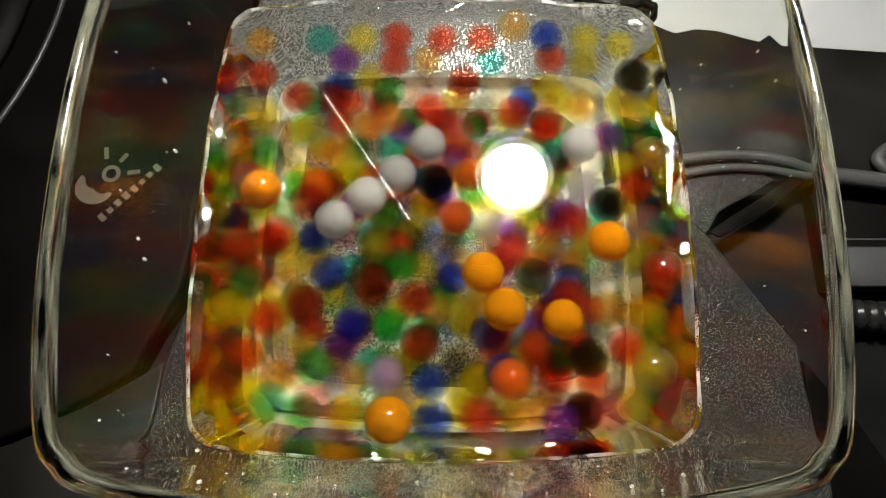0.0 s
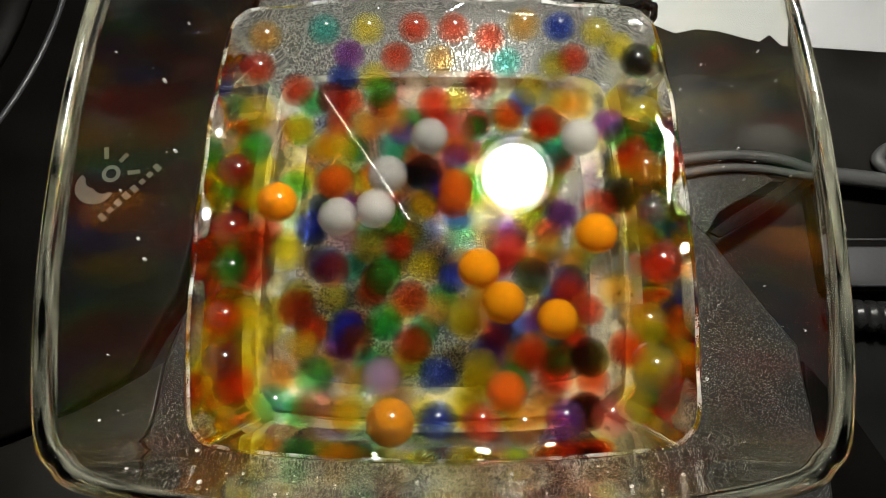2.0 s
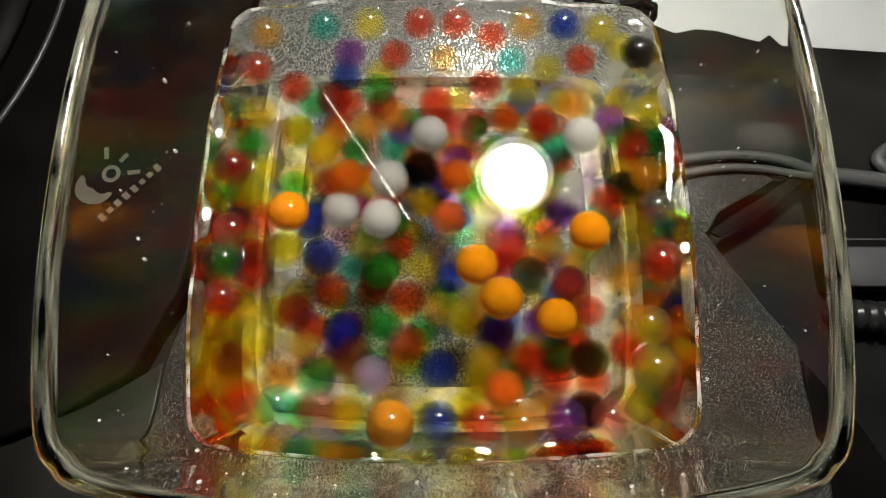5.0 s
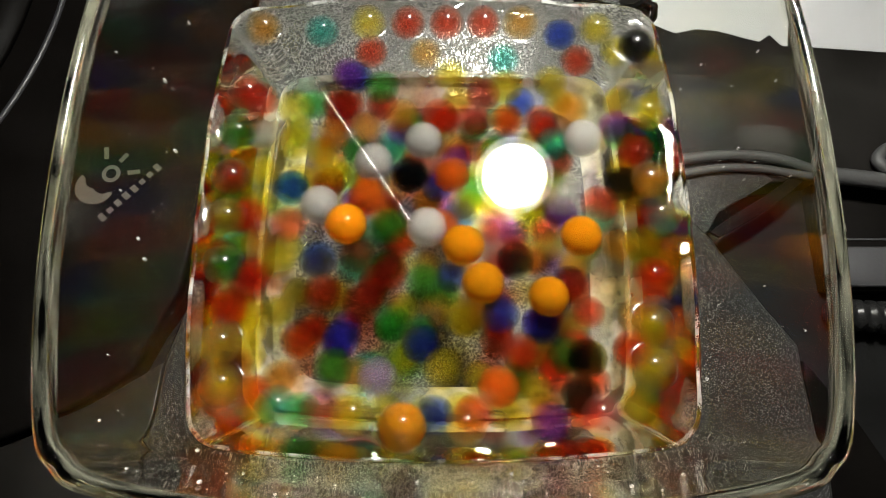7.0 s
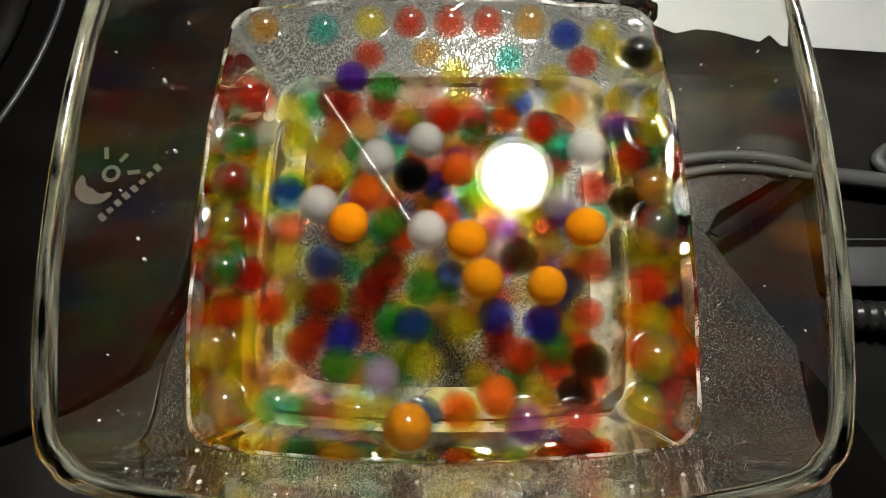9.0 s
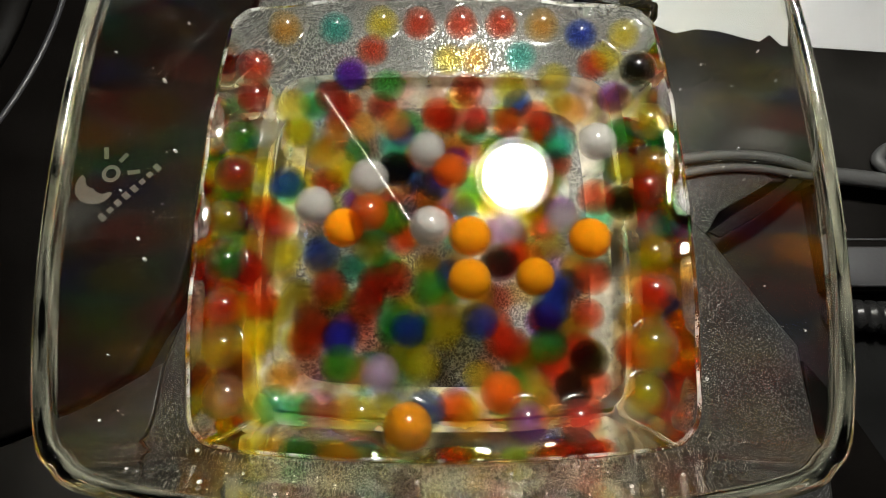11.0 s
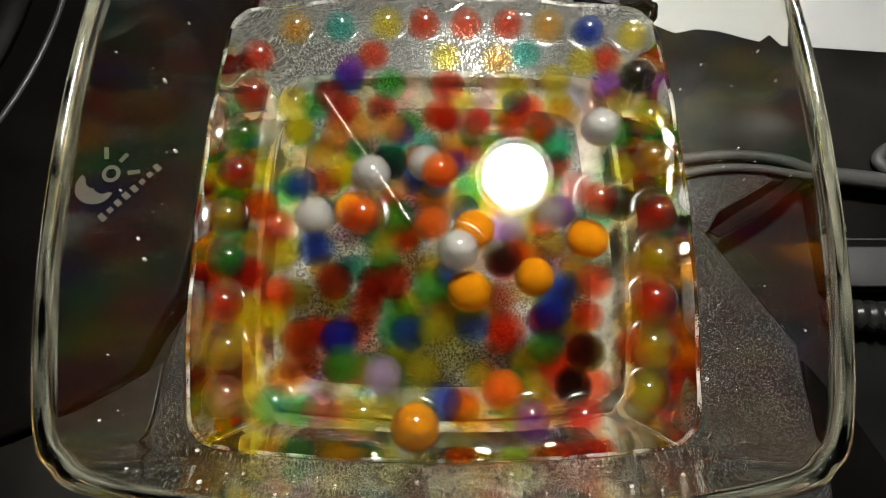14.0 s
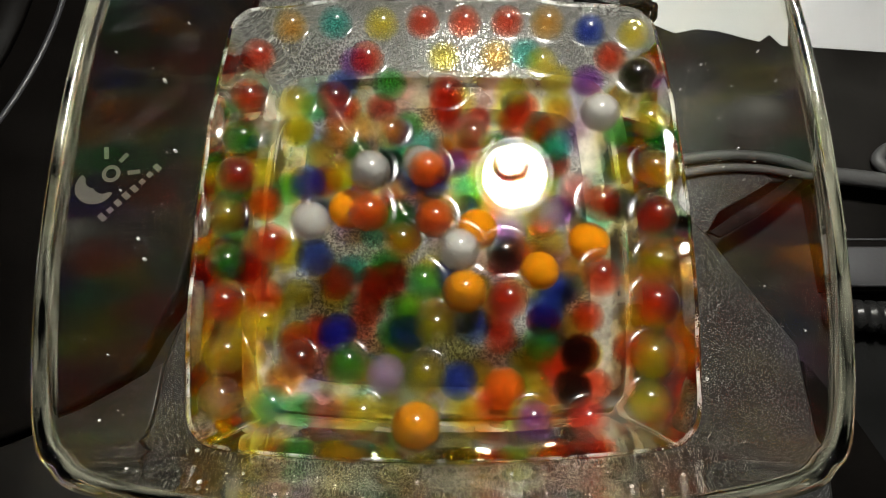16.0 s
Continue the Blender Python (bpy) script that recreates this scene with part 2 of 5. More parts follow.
def lathe_bm(profile, sides=64):
    """A body of revolution about z from (radius, height) pairs; radius 0 closes an end."""
    bm = bmesh.new()
    rings = []
    for r, z in profile:
        if r <= 0:
            rings.append([bm.verts.new((0, 0, z))])
        else:
            rings.append([bm.verts.new((r * math.cos(2 * math.pi * k / sides), r * math.sin(2 * math.pi * k / sides), z)) for k in range(sides)])
    for a, b in zip(rings, rings[1:]):
        for k in range(sides):
            j = (k + 1) % sides
            if len(a) == 1 and len(b) > 1:
                bm.faces.new((a[0], b[k], b[j]))
            elif len(b) == 1 and len(a) > 1:
                bm.faces.new((a[k], a[j], b[0]))
            elif len(a) > 1:
                bm.faces.new((a[k], a[j], b[j], b[k]))
    bmesh.ops.recalc_face_normals(bm, faces=bm.faces[:])
    return bm


# ---- the vase: a flared square glass bowl with bowed sides ----
SIDES = 400
VASE_LIFT = 0.0006       # the vase stands on the thin added mat


def squircle(half, power, keep=0.905):
    """Points of a square with bowed sides; a higher power gives tighter corners, at keep times the half width."""
    pts = []
    bow = 1 - keep * 2 ** (1 / power) if power > 8 else 0.0
    for k in range(SIDES):
        a = 2 * math.pi * (k + 0.5) / SIDES
        c, s = math.cos(a), math.sin(a)
        ratio = min(abs(c), abs(s)) / max(abs(c), abs(s))
        r = (abs(c) ** power + abs(s) ** power) ** (-1 / power) * (1 - bow * ratio ** 2)
        pts.append((half * r * c, half * r * s))
    return pts


def corner(z):
    """How tight the bowl's corners are at height z, and how far they reach."""
    return float(np.interp(z, [0.0, 0.050, 0.100], [20, 20, 26])), float(np.interp(z, [0.0, 0.050, 0.062, 0.100], [0.905, 0.905, 0.897, 0.868]))


def inner_half(z):
    """Half width of the bowl's inside at height z."""
    return float(np.interp(z, [0.010, 0.020, 0.030, 0.040, 0.046, 0.052, 0.058, 0.066, 0.076, 0.088, 0.100], [0.0508, 0.0550, 0.0588, 0.0624, 0.0644, 0.0661, 0.0676, 0.0692, 0.0706, 0.0716, 0.0722]))


def shell(rings, caps=True):
    bm = bmesh.new()
    loops = [[bm.verts.new((x, y, z)) for x, y in squircle(h, *p)] for h, z, *p in rings]
    for a, b in zip(loops, loops[1:]):
        for k in range(SIDES):
            j = (k + 1) % SIDES
            bm.faces.new((a[k], a[j], b[j], b[k]))
    if caps:
        bm.faces.new(loops[0])
        bm.faces.new(loops[-1])
    else:
        for k in range(SIDES):
            j = (k + 1) % SIDES
            bm.faces.new((loops[-1][k], loops[-1][j], loops[0][j], loops[0][k]))
    bmesh.ops.recalc_face_normals(bm, faces=bm.faces[:])
    return bm


def vase():
    top = empty("glass_vase", pose(0, 0, VASE_LIFT), "clear flared square glass vase with bowed sides, part full of water", "vase")
    rings = [(0.004, 0.0, 3), (0.040, 0.0, 7), (0.0500, 0.0006, 12), (0.0530, 0.003, 20), (0.0552, 0.008, 20)]
    for z in (0.014, 0.020, 0.030, 0.040, 0.046, 0.052, 0.058, 0.066, 0.076, 0.088, 0.0962):
        rings.append((inner_half(z) + 0.0031, z, *corner(z)))
    rings += [(h, z, 26, 0.868) for h, z in ((0.0753, 0.0980), (0.0748, 0.0993), (0.0737, 0.1), (0.0727, 0.0993), (0.0722, 0.0980))]
    for z in (0.0962, 0.088, 0.076, 0.066, 0.058, 0.0511, 0.046, 0.040, 0.030, 0.020):
        rings.append((inner_half(z), z, *corner(z)))
    rings += [(0.0533, 0.0155, 20), (0.0516, 0.0122, 20), (0.0490, 0.0103, 20), (0.0455, 0.0098, 16), (0.020, 0.0098, 5), (0.004, 0.0098, 3)]
    wet = WATER_Z + 0.0017 - VASE_LIFT

    def which(f):
        c = f.calc_center_median()
        inside = f.normal.z > 0.05
        if c.z > 0.0963:
            return "rim"
        if inside and c.z < wet:
            return "inner_floor" if c.z < 0.0099 else "inner_edge" if c.z < 0.0200 else "inner_wall"
        return "base" if c.z < 0.0122 else "body"

    # pieces of one skin, meeting edge to edge; the inner ones touch water
    for name, material, label in (("base", M_GLASS, "thick flat glass base"), ("body", M_GLASS, ""), ("inner_floor", M_WET_GLASS, ""), ("inner_wall", M_WET_GLASS, "wet inner face of the wall"),
                                  ("inner_edge", M_EDGE, "rounded inner edge with a painted bright caustic"), ("rim", M_RIM, "polished greenish glass rim, light streaks put into its colour")):
        bm = shell(rings)
        for f in bm.faces:
            f.normal_update()
        bmesh.ops.delete(bm, geom=[f for f in bm.faces if which(f) != name], context="FACES")
        ob = part(name, bm, material, top, label)
        ob.visible_shadow = False
    return top


def water():
    """The body of water: its surface drawn up a little, unevenly, at the glass, its sides a hair inside the wall."""
    bm = bmesh.new()
    gap = 0.00012
    edge = inner_half(WATER_Z - VASE_LIFT)
    rings = [((edge if up < 0.001 else inner_half(WATER_Z + up - VASE_LIFT)) - back, WATER_Z + up) for back, up in
             ((0.0130, 0.0), (0.0070, 0.00004), (0.0050, 0.00014), (0.0036, 0.00034), (0.0026, 0.00060), (0.0017, 0.00092), (0.0009, 0.00130), (0.0002, 0.0017))]
    top_count = len(rings) - 1
    for z in (0.0496, 0.0466, 0.0436, 0.0406, 0.0356, 0.0306, 0.0256, 0.0206):
        rings.append((inner_half(z - VASE_LIFT) - gap, z))
    rings += [(0.0530, 0.0163), (0.0513, 0.0131), (0.0487, 0.0112), (0.0455, 0.0107)]
    loops = []
    for n, (h, z) in enumerate(rings):
        loop = []
        for k, (x, y) in enumerate(squircle(h, 20)):
            a = 2 * math.pi * k / SIDES
            uneven = 1 + 0.36 * math.sin(16 * a + 1) + 0.16 * math.sin(27 * a + 2)
            loop.append(bm.verts.new((x, y, WATER_Z + (z - WATER_Z) * uneven if n <= top_count else z)))
        loops.append(loop)
    bm.faces.new(loops[0])
    bm.faces.new(loops[-1]).material_index = 1
    for n, (a, b) in enumerate(zip(loops, loops[1:])):
        for k in range(SIDES):
            j = (k + 1) % SIDES
            f = bm.faces.new((a[k], a[j], b[j], b[k]))
            f.material_index = 0 if n < top_count - 1 else 2 if n < top_count else 1
    bmesh.ops.recalc_face_normals(bm, faces=bm.faces[:])
    ob = part("water", bm, M_WATER)
    ob.data.materials.append(M_WATER_SIDE)
    ob.data.materials.append(M_WATER_LINE)
    ob.visible_shadow = False
    return tagged(ob, "still clear water standing in the glass vase", "water", kind="structure")


# ---- surroundings ----
def pad():
    """The broad foot on which the vase stands, narrow behind and flaring towards the near side."""
    outline = [(-98, -160), (118, -160), (122, -60), (121, -31), (116, -24), (101, -1), (89, 18), (80, 60), (72, 100), (60, 150), (-66, 150), (-75, 106), (-86, 20), (-89, -14),
               (-94, -34), (-97, -70)]
    bm = slab_bm([(x * MM, y * MM) for x, y in outline], -0.012, 0.0, 0.0015)
    ob = part("stand_base", bm, M_PAD)
    return tagged(ob, "dark grey pebbled plastic stand base under the vase", "stand base")


def under_plate():
    bm = slab_bm([(x * MM, y * MM) for x, y in [(119, -165), (200, -165), (140, -64), (130, -45), (123.5, -36)]], -0.012, -0.003, 0.0006)
    tagged(part("side_plate", bm, M_BLACK), "thin black plate beside the stand base", "plate")
    # added dark plate replacing the poorly lit left part of the stand base
    bm = slab_bm([(x * MM, y * MM) for x, y in [(-240, -165), (-99, -165), (-98.5, -70), (-95.5, -36), (-108, -44), (-128, -57), (-143, -63), (-240, -73)]], -0.012, -0.002, 0.0006)
    tagged(part("side_plate", bm, M_SATIN), "added dark plate for the dim left part of the stand base", "plate")


def lit_base_sheet():
    # added sheet: lighter colour gives the stand base its lamplit look here
    bm = slab_bm([(x * MM, y * MM) for x, y in [(-62, -95), (62, -95), (62, 20), (72, 104), (66, 118), (-66, 118), (-74, 106), (-62, 20)]], -0.0004, 0.0004, 0.0002)
    return tagged(part("lit_sheet", bm, M_LIT_BASE), "added silver-grey embossed sheet for the lamplit stand base under the vase", "mat")


def desk():
    bm = box_bm(-0.70, 0.70, -0.45, 0.60, -0.040, -0.012)
    return tagged(part("desk_top", bm, M_DESK, smooth=False), "black desk top", "desk", kind="structure")


def white_board():
    bm = box_bm(0.02, 0.62, 0.070, 0.50, -0.012, -0.006, 0.001)
    return tagged(part("white_board", bm, M_WHITE), "bright white board lying behind the black device", "board")


def lamp():
    axis = (Vector((0.0, 0.02, 0.05)) - LAMP)
    m = Matrix.Translation(LAMP) @ axis.to_track_quat("-Z", "Y").to_matrix().to_4x4()
    top = empty("desk_lamp", Matrix.Translation((0.14, 0.30, -0.012)), "small round white desk lamp on a post above the vase", "lamp")
    inv = top.matrix_basis.inverted()

    def piece(name, bm, material, label="", place=Matrix()):
        bm.transform(inv @ place)
        return part(name, bm, material, top, label)

    piece("diffuser", lathe_bm([(0, -0.001), (0.0214, -0.001), (0.0217, 0.001), (0, 0.001)]), M_LAMP, "glowing round diffuser", m)
    piece("bezel", lathe_bm([(0.0248, -0.001), (0.0250, -0.0022), (0.0258, -0.0022), (0.0260, 0.004), (0.0248, 0.004), (0.0248, -0.001)]), M_BEZEL, "white bezel ring", m)
    piece("housing", lathe_bm([(0.028, 0.003), (0.030, 0.006), (0.029, 0.018), (0.018, 0.026), (0, 0.028), (0, 0.003), (0.028, 0.003)]), M_GREY, "", m)
    piece("foot", lathe_bm([(0, -0.012), (0.055, -0.012), (0.055, -0.004), (0.050, 0.0), (0, 0.0)]), M_GREY, "", Matrix.Translation((0.14, 0.30, 0)))
    piece("post", tube_bm([(0.14, 0.30, -0.004), (0.14, 0.30, 0.15), (0.13, 0.27, 0.32), (0.09, 0.19, 0.345), tuple(m @ Vector((0, 0, 0.026)))], 0.005), M_GREY)
    piece("light_rod", tube_bm([(-0.0855, 0.182, 0.300), (-0.0545, 0.1345, 0.300), (-0.0225, 0.0855, 0.300)], 0.00055, 8), M_ROD, "thin glowing rod")
    piece("rod_arm", tube_bm([(-0.0870, 0.184, 0.301), (-0.04, 0.26, 0.33), (0.05, 0.30, 0.30), (0.14, 0.30, 0.2)], 0.003), M_GREY)
    return top


def mm(points, z):
    return [(x * MM, y * MM, z * MM) for x, y in points]


def mm_flat(points):
    return [(x * MM, y * MM) for x, y in points]


def black_device():
    """Low black housing beside the vase, with an uneven far edge."""
    edge = [(84, 106), (87, 97), (93, 92), (101, 94), (110, 93), (118, 90), (125, 88), (129, 91), (133, 86), (150, 84.5), (175, 82.5), (260, 74)]
    outline = [(260, 30)] + list(reversed(edge)) + [(70, 140), (60, 140), (74, 60), (86, 22), (100, 26), (140, 30)]
    bm = slab_bm([(x * MM, y * MM) for x, y in outline], -0.012, -0.0004, 0.001)
    top = empty("device_housing", pose(0, 0, -0.012), "satin black plastic device housing with an uneven edge", "device")
    bm.transform(top.matrix_basis.inverted())
    part("shell", bm, M_SATIN, top)
    # patch added for the stand base showing between the cables
    panel = slab_bm(mm_flat([(75, 38), (86, 39.5), (104, 38), (112, 36.5), (121, 29), (113, 24), (100, 17), (94, 8.5), (86, 20), (78, 30)]), -0.0003, 0.0002, 0.0002)
    panel.transform(top.matrix_basis.inverted())
    part("stand_base_patch", panel, M_PAD, top, "pebbled dark patch of the stand base")
    part("cover_strip", box_bm(0.190, 0.262, 0.046, 0.070, 0.0114, 0.0120, 0.0002), M_SATIN, top, "flat black cover strip")
    return top


def cables():
    runs = ((1.9, [(80, 34), (90, 36.5), (106, 38), (122, 36.5), (133, 32.5), (139, 31)], 2.0),
            (1.5, [(78, 27), (92, 31.5), (106, 33.2), (118, 32.5), (128, 30.5), (138, 28.8)], 1.7),
            (3.0, [(137, 29.5), (150, 28), (165, 25.5), (200, 19)], 3.2),
            (2.2, [(160, 31), (156, 36), (162, 41), (176, 42), (200, 40)], 2.2))
    for r, pts, z in runs:
        tagged(part("cable", tube_bm(mm(pts, z), r * MM), M_CABLE), "grey rubber cable lying on the black device", "cable", "cables beside the vase")
    bm = slab_bm([(x * MM, y * MM) for x, y in [(95, 9), (99, 7), (112, 14), (124, 22), (131, 28), (128, 30), (116, 22), (104, 15)]], -0.0005, 0.0012, 0.0004)
    tagged(part("flat_cable", bm, M_BLACK), "flat black ribbon cable lying across the stand", "cable")
    tagged(part("cable", tube_bm(mm([(52, 108), (66, 104), (76, 103.5), (84, 104), (86, 100), (82, 94), (76, 91)], 1.5), 1.6 * MM), M_BLACK),
           "black cable bent round behind the vase", "cable", "cables beside the vase")


def side_unit():
    """Corner of a black unit with a grey front band, a thin trim line and a small grey mark."""
    top = empty("desk_unit", pose(0.137, -0.0105, -0.012), "black desk unit with a grey front band", "device")

    def piece(name, x0, x1, y0, y1, z0, z1, material, label="", bevel=0.0006):
        return part(name, box_bm(x0 * MM, x1 * MM, y0 * MM, y1 * MM, z0 * MM, z1 * MM, bevel), material, top, label)

    piece("body", 0, 140, 0, 40, 0, 7, M_BLACK)
    piece("front_band", 0, 140, 1.0, 15.5, 7, 9.5, M_GREY, "smooth grey front band")
    piece("trim", 0, 140, 18.4, 19.0, 7, 7.6, M_GREY, "thin grey trim line", 0.0001)
    piece("mark", 6.0, 7.6, 21.8, 26.0, 7, 7.3, M_PRINT, "small grey mark", 0.0001)
    return top


def ribbed_sleeve():
    """Ribbed black sleeve in front of the keyboard."""
    prof = []
    for k in range(22):
        prof += [(0.0045, 0.0045 * k), (0.0056, 0.0045 * k + 0.0012), (0.0056, 0.0045 * k + 0.0028), (0.0045, 0.0045 * k + 0.0042)]
    bm = lathe_bm([(0, 0)] + prof + [(0, 0.0985)], 28)
    ob = part("ribbed_sleeve", bm, plastic("gloss_black_rubber", (0.012, 0.012, 0.012), 0.25, 900, 0.1))
    ob.matrix_basis = pose(0.1365, -0.0185, -0.0062, 0, 90, -4)
    return tagged(ob, "glossy black ribbed sleeve lying on the desk", "sleeve")


def speaker():
    """Low black housing with a faint printed mark and a raised round rim."""
    top = empty("speaker", pose(0, 0, -0.012), "black plastic speaker with a faint grey printed mark", "speaker")
    outline = [(-300, -70), (-141, -60), (-126, -54), (-106, -40), (-93, -12), (-89, 20), (-78, 106), (-70, 150), (-300, 150)]
    part("body", slab_bm([(x * MM, y * MM) for x, y in outline], 0.0, 0.0112, 0.0015), M_BLACK, top)
    c = Vector((-300, 118))
    pts = [(c.x + 150 * math.cos(a), c.y + 150 * math.sin(a)) for a in np.linspace(-1.2, 0.6, 24)]
    part("rim", tube_bm(mm(pts, 11.4), 0.0011), M_GREY, top, "thin grey round rim")
    bowl = [(0.0, 0.0112), (0.138, 0.0112), (0.138, 0.0135), (0.125, 0.0155), (0.06, 0.0145), (0, 0.0145)]
    bm = lathe_bm(bowl, 72)
    bm.transform(Matrix.Translation((c.x * MM, c.y * MM, 0)))
    part("cover", bm, M_BLACK, top)

    def dab(name, outline, label=""):
        part(name, slab_bm(outline, 0.0111, 0.01135), M_PRINT, top, label, smooth=False)

    # the mark: a crescent, a ring and three short rays, then a slanting row of plain bars
    o = Vector((-0.1275, 0.0265))
    bm = bmesh.new()
    strip = []
    for a, w in zip(np.linspace(radians(135), radians(340), 26), np.sin(np.linspace(0.3, math.pi - 0.2, 26))):
        strip.append([bm.verts.new((o.x + r * math.cos(a), o.y + r * math.sin(a) * 0.95, 0.01135)) for r in (0.0070, 0.0070 - 0.0064 * w)])
    for p, q in zip(strip, strip[1:]):
        bm.faces.new((p[0], q[0], q[1], p[1]))
    part("mark_crescent", bm, M_PRINT, top, "pale grey crescent print", smooth=False)
    ring = Vector((-0.1225, 0.0318))
    n = 24
    bm = bmesh.new()
    outer = [bm.verts.new((ring.x + 0.0034 * math.cos(2 * math.pi * k / n), ring.y + 0.0034 * math.sin(2 * math.pi * k / n), 0.01135)) for k in range(n)]
    inner = [bm.verts.new((ring.x + 0.0019 * math.cos(2 * math.pi * k / n), ring.y + 0.0019 * math.sin(2 * math.pi * k / n), 0.01135)) for k in range(n)]
    for k in range(n):
        bm.faces.new((outer[k], outer[(k + 1) % n], inner[(k + 1) % n], inner[k]))
    part("mark_ring", bm, M_PRINT, top, "pale grey ring print", smooth=False)

    def bar(name, x, y, length, width, angle):
        ca, sa = math.cos(radians(angle)), math.sin(radians(angle))
        dab(name, [(x + ca * u - sa * v, y + sa * u + ca * v) for u, v in ((-length / 2, -width / 2), (length / 2, -width / 2), (length / 2, width / 2), (-length / 2, width / 2))])

    bar("mark_ray", -0.1255, 0.0400, 0.0048, 0.0016, 100)
    bar("mark_ray", -0.1188, 0.0382, 0.0040, 0.0016, 55)
    bar("mark_ray", -0.1145, 0.0325, 0.0042, 0.0016, 10)
    for k, tall in enumerate((5.2, 3.2, 4.2, 4.4, 4.6, 3.2, 3.2, 5.0)):
        s_ = (k + 0.5) / 8
        bar("mark_bar", -0.1245 + 0.0195 * s_, 0.0135 + 0.0222 * s_, 0.0021, tall * MM * 0.62, 48)
    return top


def droplets():
    """Fine splashes of water clinging to the inside of the glass above the water."""
    rng = random.Random(5)
    for k in range(90):
        side = rng.choice((0, 0, 1, 1, 2, 2, 2, 3))
        z = rng.uniform(0.056, 0.092)
        h = inner_half(z - VASE_LIFT)
        u = rng.uniform(-0.85, 0.85)
        bow = 1 - 0.12 * u ** 2
        x, y = ((-h * bow, u * h), (h * bow, u * h), (u * h, -h * bow), (u * h, h * bow))[side]
        r = rng.choice((0.0002, 0.0003, 0.0003, 0.0004, 0.0006))
        bm = bmesh.new()
        bmesh.ops.create_icosphere(bm, subdivisions=2, radius=r)
        ob = part("water_drop", bm, M_DROP)
        ob.location = (x * 0.999, y * 0.999, z)
        ob.scale = (0.7, 0.7, 1.0 + rng.random())
        ob.visible_shadow = False
        tagged(ob, "tiny clear water drop clinging to the glass", "drop", "drops on the glass")


pad()
under_plate()
lit_base_sheet()
desk()
white_board()
black_device()
cables()
side_unit()
ribbed_sleeve()
speaker()
lamp()
vase()
water()
droplets()

# ---- the beads ----
BALL = {}
NEST = [math.sqrt(1 - (k - 0.3) / (SHELLS - 0.6)) for k in range(1, SHELLS)]


def collar_material():
    """Water drawn up round a bead: clear, and glossy only in the air."""
    m, nt, out = mat("drawn_up_water")
    fr = node(nt, "Fresnel", IOR=1.333)
    amount = nt.nodes.new("ShaderNodeMath")
    amount.operation = "MULTIPLY"
    nt.links.new(fr.outputs[0], amount.inputs[0])
    nt.links.new(above_water(nt), amount.inputs[1])
    clear = node(nt, "BsdfTransparent", Color=rgb(1, 1, 1))
    gls = node(nt, "BsdfGlossy", Color=rgb(1, 1, 1), Roughness=0.15)
    mix = node(nt, "MixShader", Fac=amount.outputs[0])
    nt.links.new(clear.outputs[0], mix.inputs[1])
    nt.links.new(gls.outputs[0], mix.inputs[2])
    nt.links.new(mix.outputs[0], out.inputs[0])
    return m


M_COLLAR = collar_material()
COLLAR = {}


def collar_mesh(q):
    """A ring of raised water, for a bead of radius 1 whose middle lies q under the level."""
    q = round(q * 20) / 20
    if q not in COLLAR:
        touch = min(q + 0.2, 0.97)
        r0 = math.sqrt(1 - touch ** 2) * 0.99
        bm = lathe_bm([(r0 + d, q + (touch - q) * math.exp(-d / 0.16)) for d in (0, 0.03, 0.07, 0.12, 0.18, 0.26, 0.36, 0.5)], 40)
        for f in bm.faces:
            f.normal_update()
            if f.normal.z < 0:
                f.normal_flip()
        me = bpy.data.meshes.new("meniscus")
        bm.to_mesh(me)
        bm.free()
        me.materials.append(M_COLLAR)
        me.shade_smooth()
        COLLAR[q] = me
    return COLLAR[q]


def ball_mesh(material, sizes, fine):
    bm = bmesh.new()
    for size in sizes:
        bmesh.ops.create_icosphere(bm, subdivisions=fine, radius=size)
    me = bpy.data.meshes.new("gel_ball")
    bm.to_mesh(me)
    bm.free()
    me.materials.append(material)
    me.shade_smooth()
    return me


def bead(colour, radius, emerges=0.0):
    """One gel bead of that colour; radius in millimetres. emerges: how deep its middle
    lies, in radii, once it has broken the surface and drawn up a ring of water."""
    if colour not in BALL:
        BALL[colour] = ball_mesh(GEL[colour], (1.0,), 4), ball_mesh(CORE[colour], NEST, 4)
    outer, inner = BALL[colour]
    ob = new("gel_bead", outer)
    ob.scale = (radius * MM,) * 3
    new("core", inner).parent = ob
    if emerges:
        ring = tagged(new("meniscus", collar_mesh(emerges)), "clear ring of raised water")
        ring.parent = ob
    return tagged(ob, COLOUR_WORDS[colour] + " swollen gel bead among others in water", "bead", "gel beads in the vase")


def at(x, y, z):
    return pose(x * MM, y * MM, z * MM)


FILL = ("red", "yellow", "olive", "blue", "green", "olive", "amber", "teal", "purple", "red", "redbrown", "olive", "amber")


